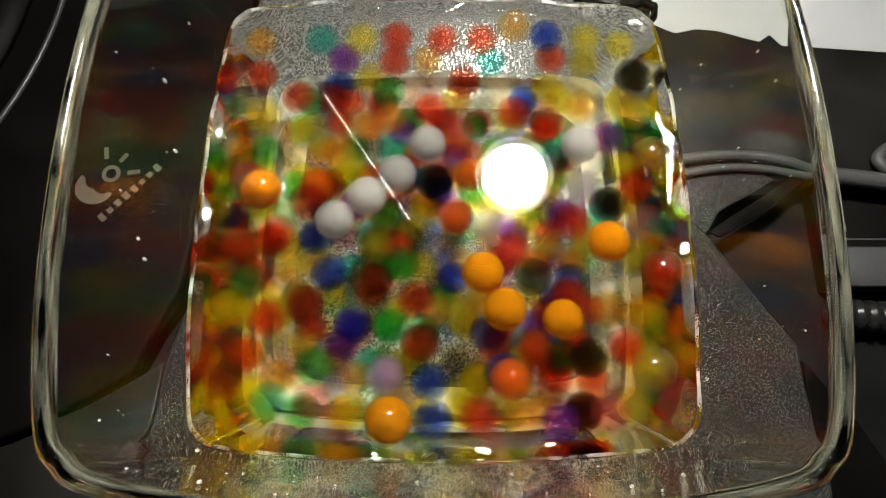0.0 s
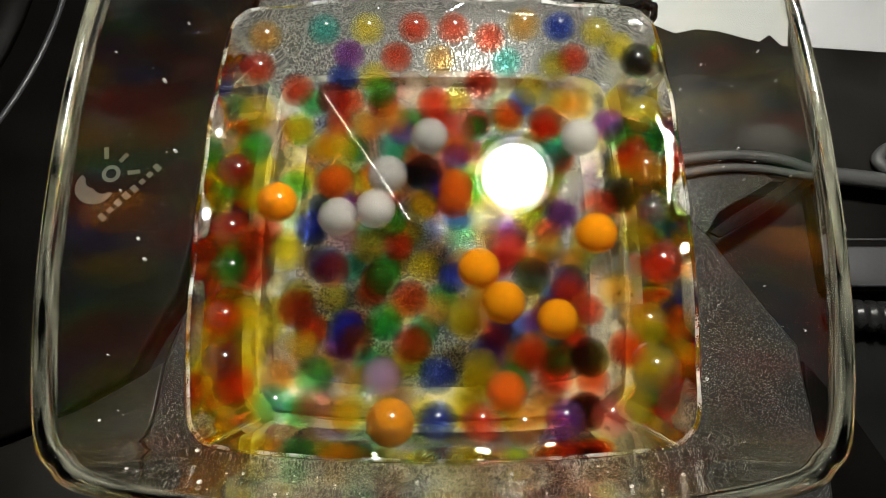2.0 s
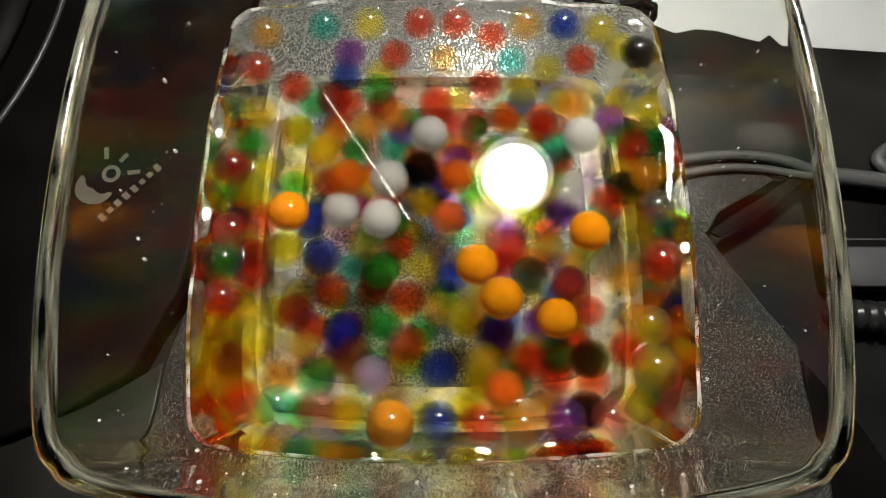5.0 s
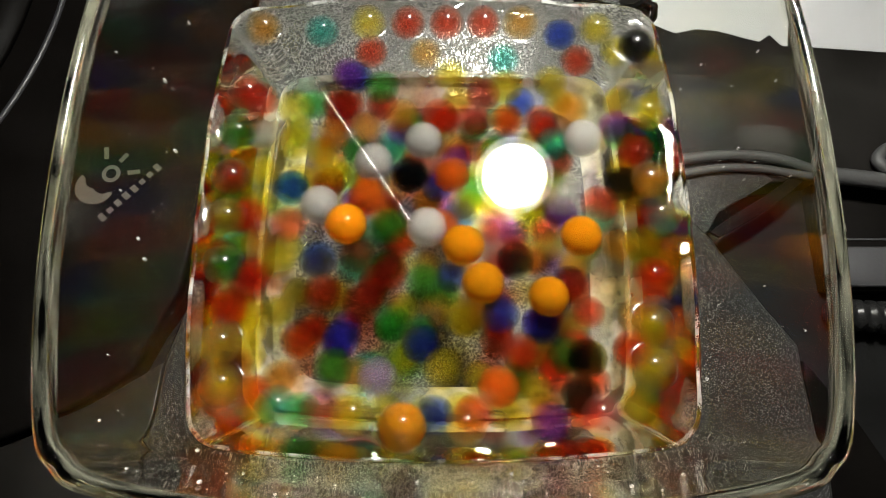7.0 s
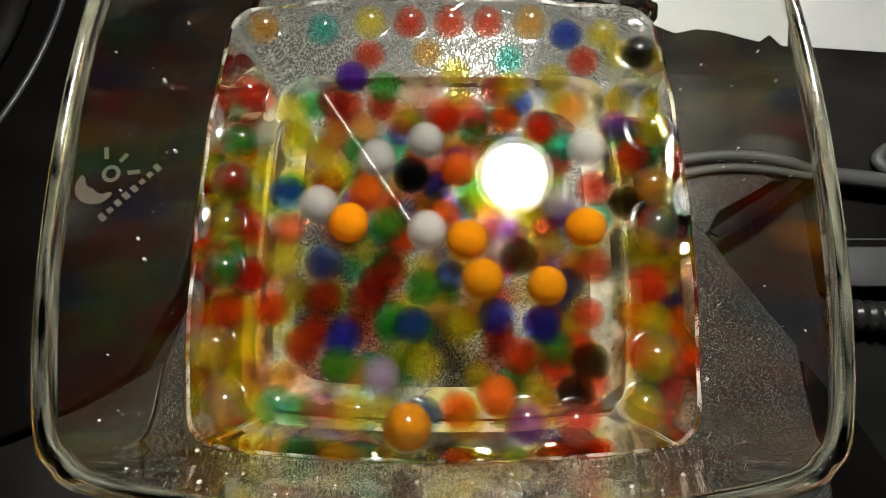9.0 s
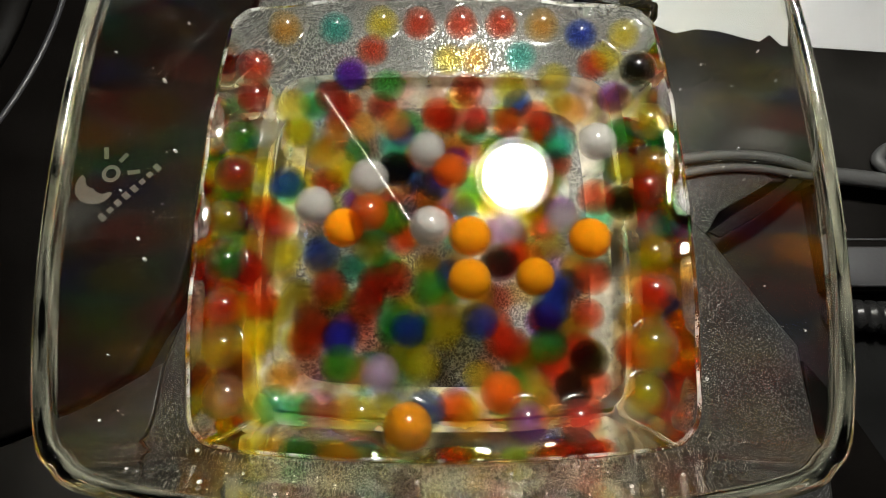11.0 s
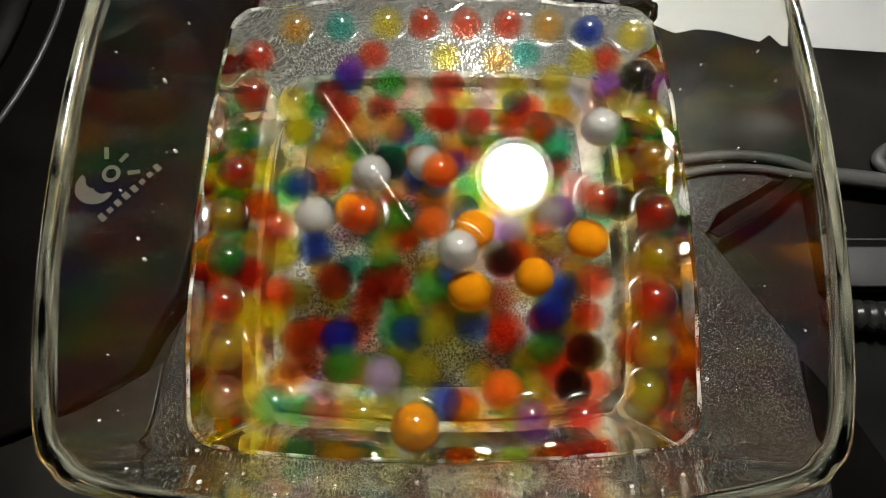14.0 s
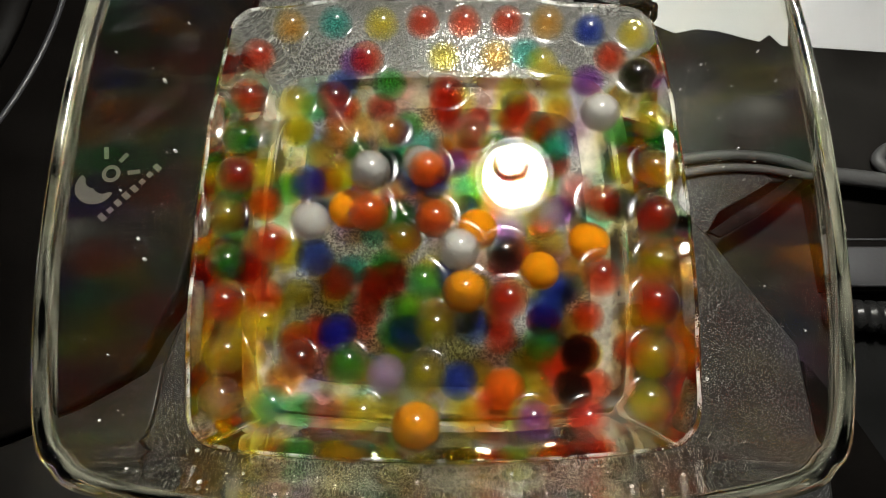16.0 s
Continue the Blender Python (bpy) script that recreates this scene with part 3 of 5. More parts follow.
def bed():
    """The lower beads, lying on the vase's bottom, and where each one shifts to."""
    rng = random.Random(11)
    step, made = 11.0, []
    for layer, (z, share) in enumerate(((16.6, 0.9), (24.0, 0.6))):
        lim = inner_half(z * MM) / MM - 9.5
        for row in range(-6, 7):
            for k in range(-6, 7):
                x = (k + 0.5 * (row % 2) + 0.33 * layer) * step + rng.uniform(-0.9, 0.9)
                y = row * step * 0.87 + 4.0 * layer + rng.uniform(-0.9, 0.9)
                if abs(x) < lim and abs(y) < lim and rng.random() < share:
                    made.append((rng.choice(FILL), rng.uniform(4.9, 5.4), x, y, z + rng.uniform(-0.2, 0.5), rng.uniform(-2.5, 2.5), rng.uniform(-2.5, 2.5)))
    # a row leaning on the sloping wall under the outermost beads
    warm = ("yellow", "clear", "yellow", "pale", "olive", "red", "green", "amber", "clear", "red")
    for side in range(3):
        for k in range(10):
            u = (k - 4.5) * 10.9 + rng.uniform(-0.8, 0.8)
            z = 33.0 + rng.uniform(-1.5, 1.0)
            w = inner_half(z * MM) / MM - 6.4
            x, y = ((-w, u), (w, u), (u, -w))[side]
            if abs(u) < w:
                made.append((rng.choice(warm), rng.uniform(5.1, 5.6), x, y, z, rng.uniform(-0.8, 0.8) if side == 2 else 0.0, rng.uniform(-2, 2) if side < 2 else 0.0))
    return made


def motions():
    for colour, r, x, y, z, dx, dy in bed():
        walk(bead(colour, r), [(0, at(x, y, z)), (6.0, at(x + 0.3 * dx, y + 0.3 * dy, z)), (11.0, at(x + 0.7 * dx, y + 0.7 * dy, z)), (16, at(x + dx, y + dy, z))])
    walk(bead("amber", 5.62, 0.23), [(0, at(-55.6, 55.7, 41.3)), (3.5, at(-52.8, 55.4, 47.7)), (6.5, at(-53.0, 55.8, 48.3)), (7, at(-53.3, 56.6, 48.7)), (9, at(-53.3, 56.9, 48.7)), (11.5, at(-45.0, 56.6, 48.7)), (12.5, at(-43.5, 56.6, 48.7)), (16, at(-45.3, 57.3, 48.7))])
    walk(bead("teal", 5.41, 0.26), [(0, at(-36.7, 56.2, 42.1)), (3.5, at(-35.4, 58.4, 47.7)), (6.5, at(-35.8, 57.9, 47.4)), (7, at(-36.2, 56.7, 47.2)), (9, at(-35.8, 57.1, 47.7)), (11.5, at(-31.0, 57.1, 48.3)), (12.5, at(-30.1, 57.1, 48.4)), (16, at(-32.2, 58.6, 48.6))])
    walk(bead("yellow", 5.62, 0.23), [(0, at(-24.6, 56.2, 42.5)), (3.5, at(-22.2, 58.4, 48.2)), (6.5, at(-22.2, 58.5, 48.5)), (7, at(-22.3, 58.6, 48.7)), (9, at(-21.8, 58.6, 48.7)), (11.5, at(-17.3, 58.6, 48.5)), (12.5, at(-16.5, 58.5, 48.5)), (16, at(-18.4, 58.4, 48.2))])
    walk(bead("red", 5.41, 0.24), [(0, at(-13.9, 56.6, 43.0)), (3.5, at(-6.9, 58.6, 48.2)), (6.5, at(-8.7, 58.7, 48.4)), (7, at(-10.5, 58.6, 48.6)), (9, at(-10.0, 58.8, 48.7)), (11.5, at(-6.4, 58.2, 48.7)), (12.5, at(-5.7, 57.9, 48.7)), (16, at(-6.1, 58.8, 48.7))])
    walk(bead("red", 5.41, 0.24), [(0, at(-0.2, 56.2, 42.2)), (3.5, at(4.1, 58.6, 48.2)), (6.5, at(2.5, 58.7, 48.4)), (7, at(1.0, 58.7, 48.6)), (9, at(1.9, 58.8, 48.7)), (11.5, at(6.2, 58.2, 48.7)), (12.5, at(6.9, 57.9, 48.7)), (16, at(6.4, 58.8, 48.7))])
    walk(bead("red", 5.3, 0.25), [(0, at(11.7, 56.2, 42.0)), (3.5, at(14.8, 56.6, 43.0)), (6.5, at(13.3, 57.9, 46.4)), (7, at(12.0, 58.8, 48.6)), (9, at(13.2, 58.9, 48.7)), (11.5, at(18.2, 58.2, 48.7)), (12.5, at(19.0, 57.9, 48.7)), (16, at(19.1, 58.9, 48.7))])
    walk(bead("amber", 5.72, 0.23), [(0, at(21.2, 58.1, 47.7)), (3.5, at(24.7, 58.3, 48.2)), (6.5, at(23.8, 58.4, 48.5)), (7, at(23.0, 58.5, 48.7)), (9, at(25.8, 58.5, 48.7)), (11.5, at(30.0, 57.3, 48.7)), (12.5, at(30.8, 57.0, 48.7)), (16, at(31.0, 58.5, 48.7))])
    walk(bead("blue", 5.3, 0.26), [(0, at(31.0, 56.9, 43.5)), (3.5, at(36.0, 58.7, 48.2)), (6.5, at(35.7, 57.7, 45.7)), (7, at(35.2, 56.9, 44.0)), (9, at(36.9, 56.9, 44.0)), (11.5, at(41.9, 55.8, 47.5)), (12.5, at(42.6, 55.8, 48.6)), (16, at(43.5, 56.1, 48.5))])
    walk(bead("yellow", 5.3, 0.30), [(0, at(43.1, 56.4, 42.4)), (3.5, at(46.9, 57.0, 47.7)), (6.5, at(46.3, 56.9, 48.0)), (7, at(45.6, 56.8, 48.2)), (9, at(47.2, 54.8, 48.2)), (11.5, at(54.6, 54.5, 48.4)), (12.5, at(55.5, 54.2, 48.2)), (16, at(56.4, 54.7, 48.4))])
    walk(bead("yellow", 5.3, 0.53), [(0, at(53.7, 55.2, 40.0)), (3.5, at(54.0, 55.0, 39.0)), (6.5, at(53.5, 55.0, 39.0)), (7, at(52.9, 53.7, 38.9)), (9, at(53.7, 52.7, 39.0)), (11.5, at(48.1, 49.9, 41.9)), (12.5, at(46.8, 49.0, 42.1)), (16, at(28.9, 45.7, 47.2))])
    walk(bead("black", 5.62, 0.28), [(0, at(56.3, 43.1, 43.0)), (3.5, at(57.8, 48.9, 47.2)), (6.5, at(57.3, 49.9, 47.8)), (7, at(56.9, 50.9, 48.2)), (9, at(57.5, 48.4, 48.2)), (11.5, at(56.6, 42.2, 47.8)), (12.5, at(56.5, 41.1, 47.7)), (16, at(56.3, 40.8, 48.4))])
    walk(bead("purple", 5.41), [(0, at(-30.6, 53.1, 34.2)), (3.5, at(-28.6, 54.1, 36.9)), (6.5, at(-28.8, 50.7, 37.9)), (7, at(-28.7, 46.0, 38.2)), (9, at(-27.6, 45.1, 39.3)), (11.5, at(-27.6, 45.7, 40.6)), (12.5, at(-27.8, 45.7, 40.9)), (16, at(-26.4, 49.1, 40.0))])
    walk(bead("red", 5.41, 0.14), [(0, at(-15.2, 52.7, 33.3)), (3.5, at(-14.2, 53.7, 35.8)), (6.5, at(-19.0, 53.8, 36.0)), (7, at(-22.2, 54.2, 37.0)), (9, at(-22.8, 53.7, 35.9)), (11.5, at(-21.2, 54.0, 39.6)), (12.5, at(-20.6, 53.3, 40.1)), (16, at(-22.3, 46.1, 49.2))])
    walk(bead("amber", 5.3, 0.30), [(0, at(-4.8, 52.9, 33.5)), (3.5, at(0.2, 53.0, 34.0)), (6.5, at(-1.1, 53.6, 35.4)), (7, at(-5.5, 54.0, 36.3)), (9, at(-4.9, 54.1, 36.4)), (11.5, at(13.2, 47.6, 45.0)), (12.5, at(16.0, 46.1, 47.2)), (16, at(15.6, 47.4, 48.4))])
    walk(bead("teal", 5.3), [(0, at(14.8, 52.6, 32.9)), (3.5, at(21.4, 52.6, 33.0)), (6.5, at(20.0, 52.8, 33.6)), (7, at(18.7, 53.0, 34.0)), (9, at(20.5, 53.0, 34.0)), (11.5, at(24.8, 53.6, 35.6)), (12.5, at(25.5, 53.8, 36.0)), (16, at(25.4, 53.7, 37.0))])
    walk(bead("red", 5.41), [(0, at(33.4, 53.1, 34.2)), (3.5, at(42.2, 52.1, 36.0)), (6.5, at(41.8, 51.7, 36.1)), (7, at(41.2, 51.5, 36.2)), (9, at(43.0, 51.3, 36.2)), (11.5, at(47.6, 51.9, 31.8)), (12.5, at(49.1, 52.4, 32.6)), (16, at(50.9, 51.4, 39.0))])
    walk(bead("blue", 5.41), [(0, at(-32.9, 47.6, 24.8)), (3.5, at(-31.3, 50.3, 27.3)), (6.5, at(-28.7, 50.1, 27.4)), (7, at(-27.2, 49.1, 28.2)), (9, at(-28.6, 48.7, 28.8)), (11.5, at(-29.2, 48.3, 30.4)), (12.5, at(-29.3, 48.0, 30.6)), (16, at(-31.1, 44.9, 31.7))])
    walk(bead("yellow", 5.41), [(0, at(-22.9, 49.7, 26.8)), (3.5, at(-20.8, 50.2, 27.1)), (6.5, at(-10.1, 49.4, 32.5)), (7, at(2.3, 48.0, 33.0)), (9, at(3.5, 49.1, 32.7)), (11.5, at(1.2, 53.2, 34.8)), (12.5, at(1.1, 53.3, 35.0)), (16, at(0.2, 53.3, 35.0))])
    walk(bead("olive", 5.51), [(0, at(43.9, 52.4, 32.7)), (3.5, at(32.0, 50.1, 33.9)), (6.5, at(32.7, 47.2, 33.4)), (7, at(33.1, 45.3, 33.3)), (9, at(34.0, 46.5, 33.4)), (11.5, at(34.1, 45.9, 34.8)), (12.5, at(34.0, 45.6, 35.0)), (16, at(34.7, 45.6, 35.0))])
    walk(bead("red", 5.51, 0.15), [(0, at(-43.5, 39.0, 36.2)), (3.5, at(-44.1, 41.4, 38.0)), (6.5, at(-47.2, 37.7, 45.6)), (7, at(-56.1, 35.1, 48.8)), (9, at(-56.0, 34.8, 49.2)), (11.5, at(-54.3, 46.0, 48.5)), (12.5, at(-54.1, 47.4, 48.4)), (16, at(-54.1, 47.4, 48.5))])
    walk(bead("red", 5.62, 0.25), [(0, at(-54.9, 45.0, 39.2)), (3.5, at(-54.7, 44.7, 47.2)), (6.5, at(-55.6, 42.7, 41.0)), (7, at(-54.5, 37.1, 38.3)), (9, at(-54.8, 38.0, 38.9)), (11.5, at(-55.0, 35.4, 46.6)), (12.5, at(-54.4, 35.3, 48.2)), (16, at(-55.8, 33.8, 48.6))])
    walk(bead("green", 5.41, 0.26), [(0, at(-52.3, 21.4, 35.8)), (3.5, at(-55.7, 21.7, 41.0)), (6.5, at(-57.4, 22.4, 45.3)), (7, at(-58.1, 22.7, 48.2)), (9, at(-57.0, 20.0, 48.2)), (11.5, at(-56.5, 21.5, 48.4)), (12.5, at(-56.4, 21.7, 48.4)), (16, at(-56.5, 20.8, 48.6))])
    walk(bead("olive", 5.83, 0.31), [(0, at(-52.9, 31.0, 41.1)), (3.5, at(-55.2, 32.6, 41.0)), (6.5, at(-51.9, 32.3, 37.1)), (7, at(-43.7, 34.4, 38.6)), (9, at(-44.4, 33.1, 40.1)), (11.5, at(-44.1, 33.6, 42.3)), (12.5, at(-44.0, 33.7, 42.8)), (16, at(-42.3, 31.6, 48.2))])
    walk(bead("redbrown", 5.51, 0.21), [(0, at(-55.9, 11.1, 41.4)), (3.5, at(-58.2, 11.3, 48.8)), (6.5, at(-58.3, 12.4, 48.8)), (7, at(-58.3, 8.9, 48.2)), (9, at(-58.2, 7.9, 48.5)), (11.5, at(-57.1, 10.1, 48.5)), (12.5, at(-56.9, 10.5, 48.5)), (16, at(-56.8, 9.3, 48.5))])
    walk(bead("olive", 5.51, 0.25), [(0, at(-53.1, 3.4, 34.5)), (3.5, at(-55.0, 7.6, 39.3)), (6.5, at(-57.0, 2.8, 44.3)), (7, at(-58.6, -2.8, 48.2)), (9, at(-58.7, -5.3, 48.5)), (11.5, at(-58.5, -3.1, 48.2)), (12.5, at(-58.5, -2.7, 48.2)), (16, at(-58.6, -2.8, 48.6))])
    walk(bead("red", 5.62, 0.28), [(0, at(-56.0, -9.1, 42.0)), (3.5, at(-58.3, -4.7, 48.0)), (6.5, at(-55.4, -7.2, 40.5)), (7, at(-54.6, 0.0, 38.5)), (9, at(-54.5, -2.9, 38.8)), (11.5, at(-44.7, -2.9, 42.5)), (12.5, at(-45.1, -2.6, 43.1)), (16, at(-45.9, -10.0, 48.4))])
    walk(bead("green", 5.51, 0.27), [(0, at(-54.1, -18.5, 37.1)), (3.5, at(-58.1, -15.5, 48.0)), (6.5, at(-58.3, -15.0, 48.4)), (7, at(-58.1, -16.2, 48.2)), (9, at(-57.9, -17.5, 48.5)), (11.5, at(-57.2, -14.9, 48.5)), (12.5, at(-57.1, -14.4, 48.4)), (16, at(-57.6, -15.3, 47.8))])
    walk(bead("red", 5.51, 0.26), [(0, at(-53.7, -38.1, 36.0)), (3.5, at(-58.7, -26.2, 48.6)), (6.5, at(-57.1, -25.0, 44.6)), (7, at(-56.9, -27.0, 44.0)), (9, at(-56.9, -27.9, 43.9)), (11.5, at(-57.7, -27.2, 47.4)), (12.5, at(-57.4, -26.9, 48.2)), (16, at(-57.0, -26.5, 48.5))])
    walk(bead("olive", 5.62, 0.24), [(0, at(-56.6, -26.8, 43.6)), (3.5, at(-55.3, -32.1, 40.3)), (6.5, at(-57.6, -35.5, 47.0)), (7, at(-56.5, -36.9, 48.4)), (9, at(-58.3, -37.7, 48.3)), (11.5, at(-55.6, -37.9, 48.6)), (12.5, at(-55.2, -38.0, 48.7)), (16, at(-55.0, -39.3, 48.5))])
    walk(bead("brown", 5.51, 0.21), [(0, at(-56.6, -45.3, 43.3)), (3.5, at(-55.3, -40.1, 48.9)), (6.5, at(-54.8, -41.8, 38.7)), (7, at(-54.9, -42.0, 39.0)), (9, at(-51.6, -44.1, 30.9)), (11.5, at(-54.9, -42.7, 38.9)), (12.5, at(-54.8, -42.4, 38.8)), (16, at(-54.4, -43.3, 37.9))])
    walk(bead("yellow", 5.51, 0.13), [(0, at(-51.9, -47.6, 31.4)), (3.5, at(-54.1, -42.4, 37.1)), (6.5, at(-58.0, -47.8, 46.9)), (7, at(-55.1, -47.5, 49.3)), (9, at(-55.6, -45.6, 40.8)), (11.5, at(-46.5, -31.7, 43.0)), (12.5, at(-45.4, -29.5, 42.2)), (16, at(-46.4, -31.3, 48.2))])
    walk(bead("clear", 5.51, 0.13), [(0, at(-46.9, -30.2, 21.4)), (3.5, at(-49.2, -50.9, 32.9)), (6.5, at(-51.1, -52.7, 40.3)), (7, at(-55.3, -52.7, 40.0)), (9, at(-54.2, -51.9, 49.3)), (11.5, at(-54.0, -50.0, 48.5)), (12.5, at(-53.9, -50.1, 48.5)), (16, at(-55.3, -50.5, 48.5))])
    walk(bead("teal", 5.51, 0.25), [(0, at(-44.3, -51.2, 42.4)), (3.5, at(-41.7, -52.2, 47.7)), (6.5, at(-41.4, -52.4, 48.0)), (7, at(-41.2, -52.5, 48.2)), (9, at(-41.4, -52.3, 48.5)), (11.5, at(-41.8, -52.3, 48.5)), (12.5, at(-41.8, -52.3, 48.5)), (16, at(-42.5, -52.5, 48.6))])
    walk(bead("pink", 5.51), [(0, at(-34.2, -50.9, 38.8)), (3.5, at(-33.7, -52.6, 40.2)), (6.5, at(-33.0, -52.8, 40.2)), (7, at(-31.6, -52.9, 41.0)), (9, at(-32.4, -52.9, 41.0)), (11.5, at(-31.6, -53.0, 41.8)), (12.5, at(-31.5, -53.0, 42.0)), (16, at(-30.8, -53.0, 42.0))])
    walk(bead("yellow", 5.51, 0.25), [(0, at(-23.9, -53.7, 39.4)), (3.5, at(-23.2, -54.4, 41.0)), (6.5, at(-23.5, -54.3, 44.8)), (7, at(-22.6, -54.6, 48.2)), (9, at(-21.5, -54.3, 48.2)), (11.5, at(-20.3, -54.9, 48.2)), (12.5, at(-20.1, -55.0, 48.2)), (16, at(-20.0, -54.6, 48.6))])
    walk(bead("orange", 6.25, 0.14), [(0, at(-13.9, -55.8, 44.3)), (3.5, at(-12.8, -56.8, 48.2)), (6.5, at(-13.2, -57.2, 48.7)), (7, at(-10.2, -57.5, 48.7)), (9, at(-8.9, -57.5, 48.8)), (11.5, at(-8.6, -57.4, 49.0)), (12.5, at(-7.8, -57.6, 49.1)), (16, at(-6.8, -57.3, 48.8))])
    walk(bead("blue", 5.51, 0.42), [(0, at(-2.5, -55.9, 44.0)), (3.5, at(-1.2, -56.3, 47.7)), (6.5, at(-1.8, -55.3, 41.9)), (7, at(-2.4, -54.3, 38.0)), (9, at(-5.5, -54.3, 38.1)), (11.5, at(-3.8, -52.7, 39.8)), (12.5, at(-2.7, -52.8, 40.1)), (16, at(4.1, -45.6, 41.4))])
    walk(bead("red", 5.51, 0.42), [(0, at(9.3, -54.8, 43.1)), (3.5, at(9.5, -56.9, 47.7)), (6.5, at(8.6, -55.0, 39.3)), (7, at(8.2, -53.9, 36.5)), (9, at(3.9, -52.7, 33.4)), (11.5, at(2.7, -51.8, 31.4)), (12.5, at(2.1, -51.5, 30.6)), (16, at(13.5, -52.0, 31.8))])
    walk(bead("amber", 5.51, 0.27), [(0, at(19.5, -55.1, 39.5)), (3.5, at(20.2, -57.8, 47.7)), (6.5, at(13.7, -56.7, 48.5)), (7, at(5.6, -56.9, 47.9)), (9, at(5.8, -56.6, 43.3)), (11.5, at(7.4, -56.0, 41.7)), (12.5, at(7.5, -55.8, 41.3)), (16, at(8.2, -55.4, 40.4))])
    walk(bead("purple", 5.51, 0.25), [(0, at(29.7, -56.1, 42.5)), (3.5, at(30.6, -55.4, 47.8)), (6.5, at(28.7, -55.8, 45.5)), (7, at(27.1, -56.2, 44.0)), (9, at(20.3, -56.3, 48.6)), (11.5, at(20.6, -55.9, 48.6)), (12.5, at(21.0, -55.5, 48.6)), (16, at(21.9, -55.9, 48.6))])
    walk(bead("pink", 5.51, 0.25), [(0, at(42.0, -53.6, 44.4)), (3.5, at(41.7, -55.5, 47.9)), (6.5, at(40.4, -55.0, 48.0)), (7, at(39.2, -54.6, 48.2)), (9, at(32.3, -56.6, 48.4)), (11.5, at(33.7, -55.7, 48.6)), (12.5, at(33.9, -55.5, 48.6)), (16, at(35.6, -55.9, 48.6))])
    walk(bead("yellow", 5.62, 0.32), [(0, at(49.8, -52.0, 37.2)), (3.5, at(49.6, -51.5, 40.0)), (6.5, at(50.0, -51.6, 41.1)), (7, at(50.5, -51.9, 41.5)), (9, at(49.8, -52.5, 48.2)), (11.5, at(50.8, -49.0, 48.2)), (12.5, at(50.9, -48.4, 48.2)), (16, at(51.3, -51.3, 48.2))])
    walk(bead("black", 5.51), [(0, at(36.8, -53.3, 35.1)), (3.5, at(37.1, -53.5, 38.4)), (6.5, at(37.0, -50.7, 37.2)), (7, at(36.6, -48.7, 34.8)), (9, at(35.4, -48.2, 34.0)), (11.5, at(34.8, -46.9, 33.2)), (12.5, at(34.8, -46.3, 33.6)), (16, at(34.7, -47.2, 32.4))])
    walk(bead("olive", 5.72, 0.15), [(0, at(55.7, 31.7, 41.6)), (3.5, at(57.6, 28.7, 48.1)), (6.5, at(58.2, 28.7, 48.1)), (7, at(58.3, 28.9, 48.2)), (9, at(58.7, 23.1, 49.2)), (11.5, at(58.3, 26.4, 48.4)), (12.5, at(58.3, 27.0, 48.4)), (16, at(58.4, 26.1, 48.5))])
    walk(bead("amber", 5.62, 0.27), [(0, at(58.2, 15.8, 47.6)), (3.5, at(56.7, 11.9, 43.8)), (6.5, at(57.6, 9.6, 46.0)), (7, at(57.1, 8.3, 47.8)), (9, at(57.6, 6.3, 48.2)), (11.5, at(58.4, 14.4, 48.2)), (12.5, at(58.4, 15.7, 48.2)), (16, at(58.5, 11.3, 48.5))])
    walk(bead("red", 5.62, 0.17), [(0, at(55.0, 9.2, 39.5)), (3.5, at(55.1, 21.9, 39.8)), (6.5, at(55.4, 21.1, 40.7)), (7, at(55.5, 19.9, 41.0)), (9, at(54.9, 19.0, 39.7)), (11.5, at(57.7, 3.5, 47.4)), (12.5, at(58.0, 0.1, 48.8)), (16, at(57.7, -2.5, 49.1))])
    walk(bead("clear", 5.51, 0.21), [(0, at(55.8, -1.9, 41.3)), (3.5, at(58.2, 0.2, 47.5)), (6.5, at(58.4, -1.1, 48.1)), (7, at(58.7, -2.3, 48.5)), (9, at(57.4, -5.2, 48.8)), (11.5, at(55.6, -4.7, 40.8)), (12.5, at(55.0, -4.3, 39.4)), (16, at(55.0, -6.2, 39.3))])
    walk(bead("red", 5.94, 0.12), [(0, at(57.8, -17.7, 47.7)), (3.5, at(58.0, -15.0, 48.2)), (6.5, at(57.2, -16.2, 45.9)), (7, at(56.5, -18.5, 44.3)), (9, at(55.4, -19.6, 41.3)), (11.5, at(55.6, -24.4, 48.4)), (12.5, at(54.5, -25.3, 49.2)), (16, at(55.1, -26.6, 49.3))])
    walk(bead("olive", 5.62, 0.27), [(0, at(53.9, -11.4, 36.7)), (3.5, at(54.4, -3.1, 38.0)), (6.5, at(54.6, -4.5, 38.6)), (7, at(55.2, -8.2, 40.1)), (9, at(54.7, -8.7, 38.9)), (11.5, at(57.4, -13.4, 47.0)), (12.5, at(57.2, -13.9, 48.2)), (16, at(56.9, -15.5, 48.5))])
    walk(bead("yellow", 5.62, 0.36), [(0, at(55.3, -28.3, 40.3)), (3.5, at(53.4, -32.1, 47.1)), (6.5, at(53.6, -32.1, 47.6)), (7, at(54.0, -32.0, 48.0)), (9, at(55.5, -30.6, 43.8)), (11.5, at(54.3, -27.5, 37.8)), (12.5, at(54.4, -26.5, 38.1)), (16, at(54.5, -28.9, 38.3))])
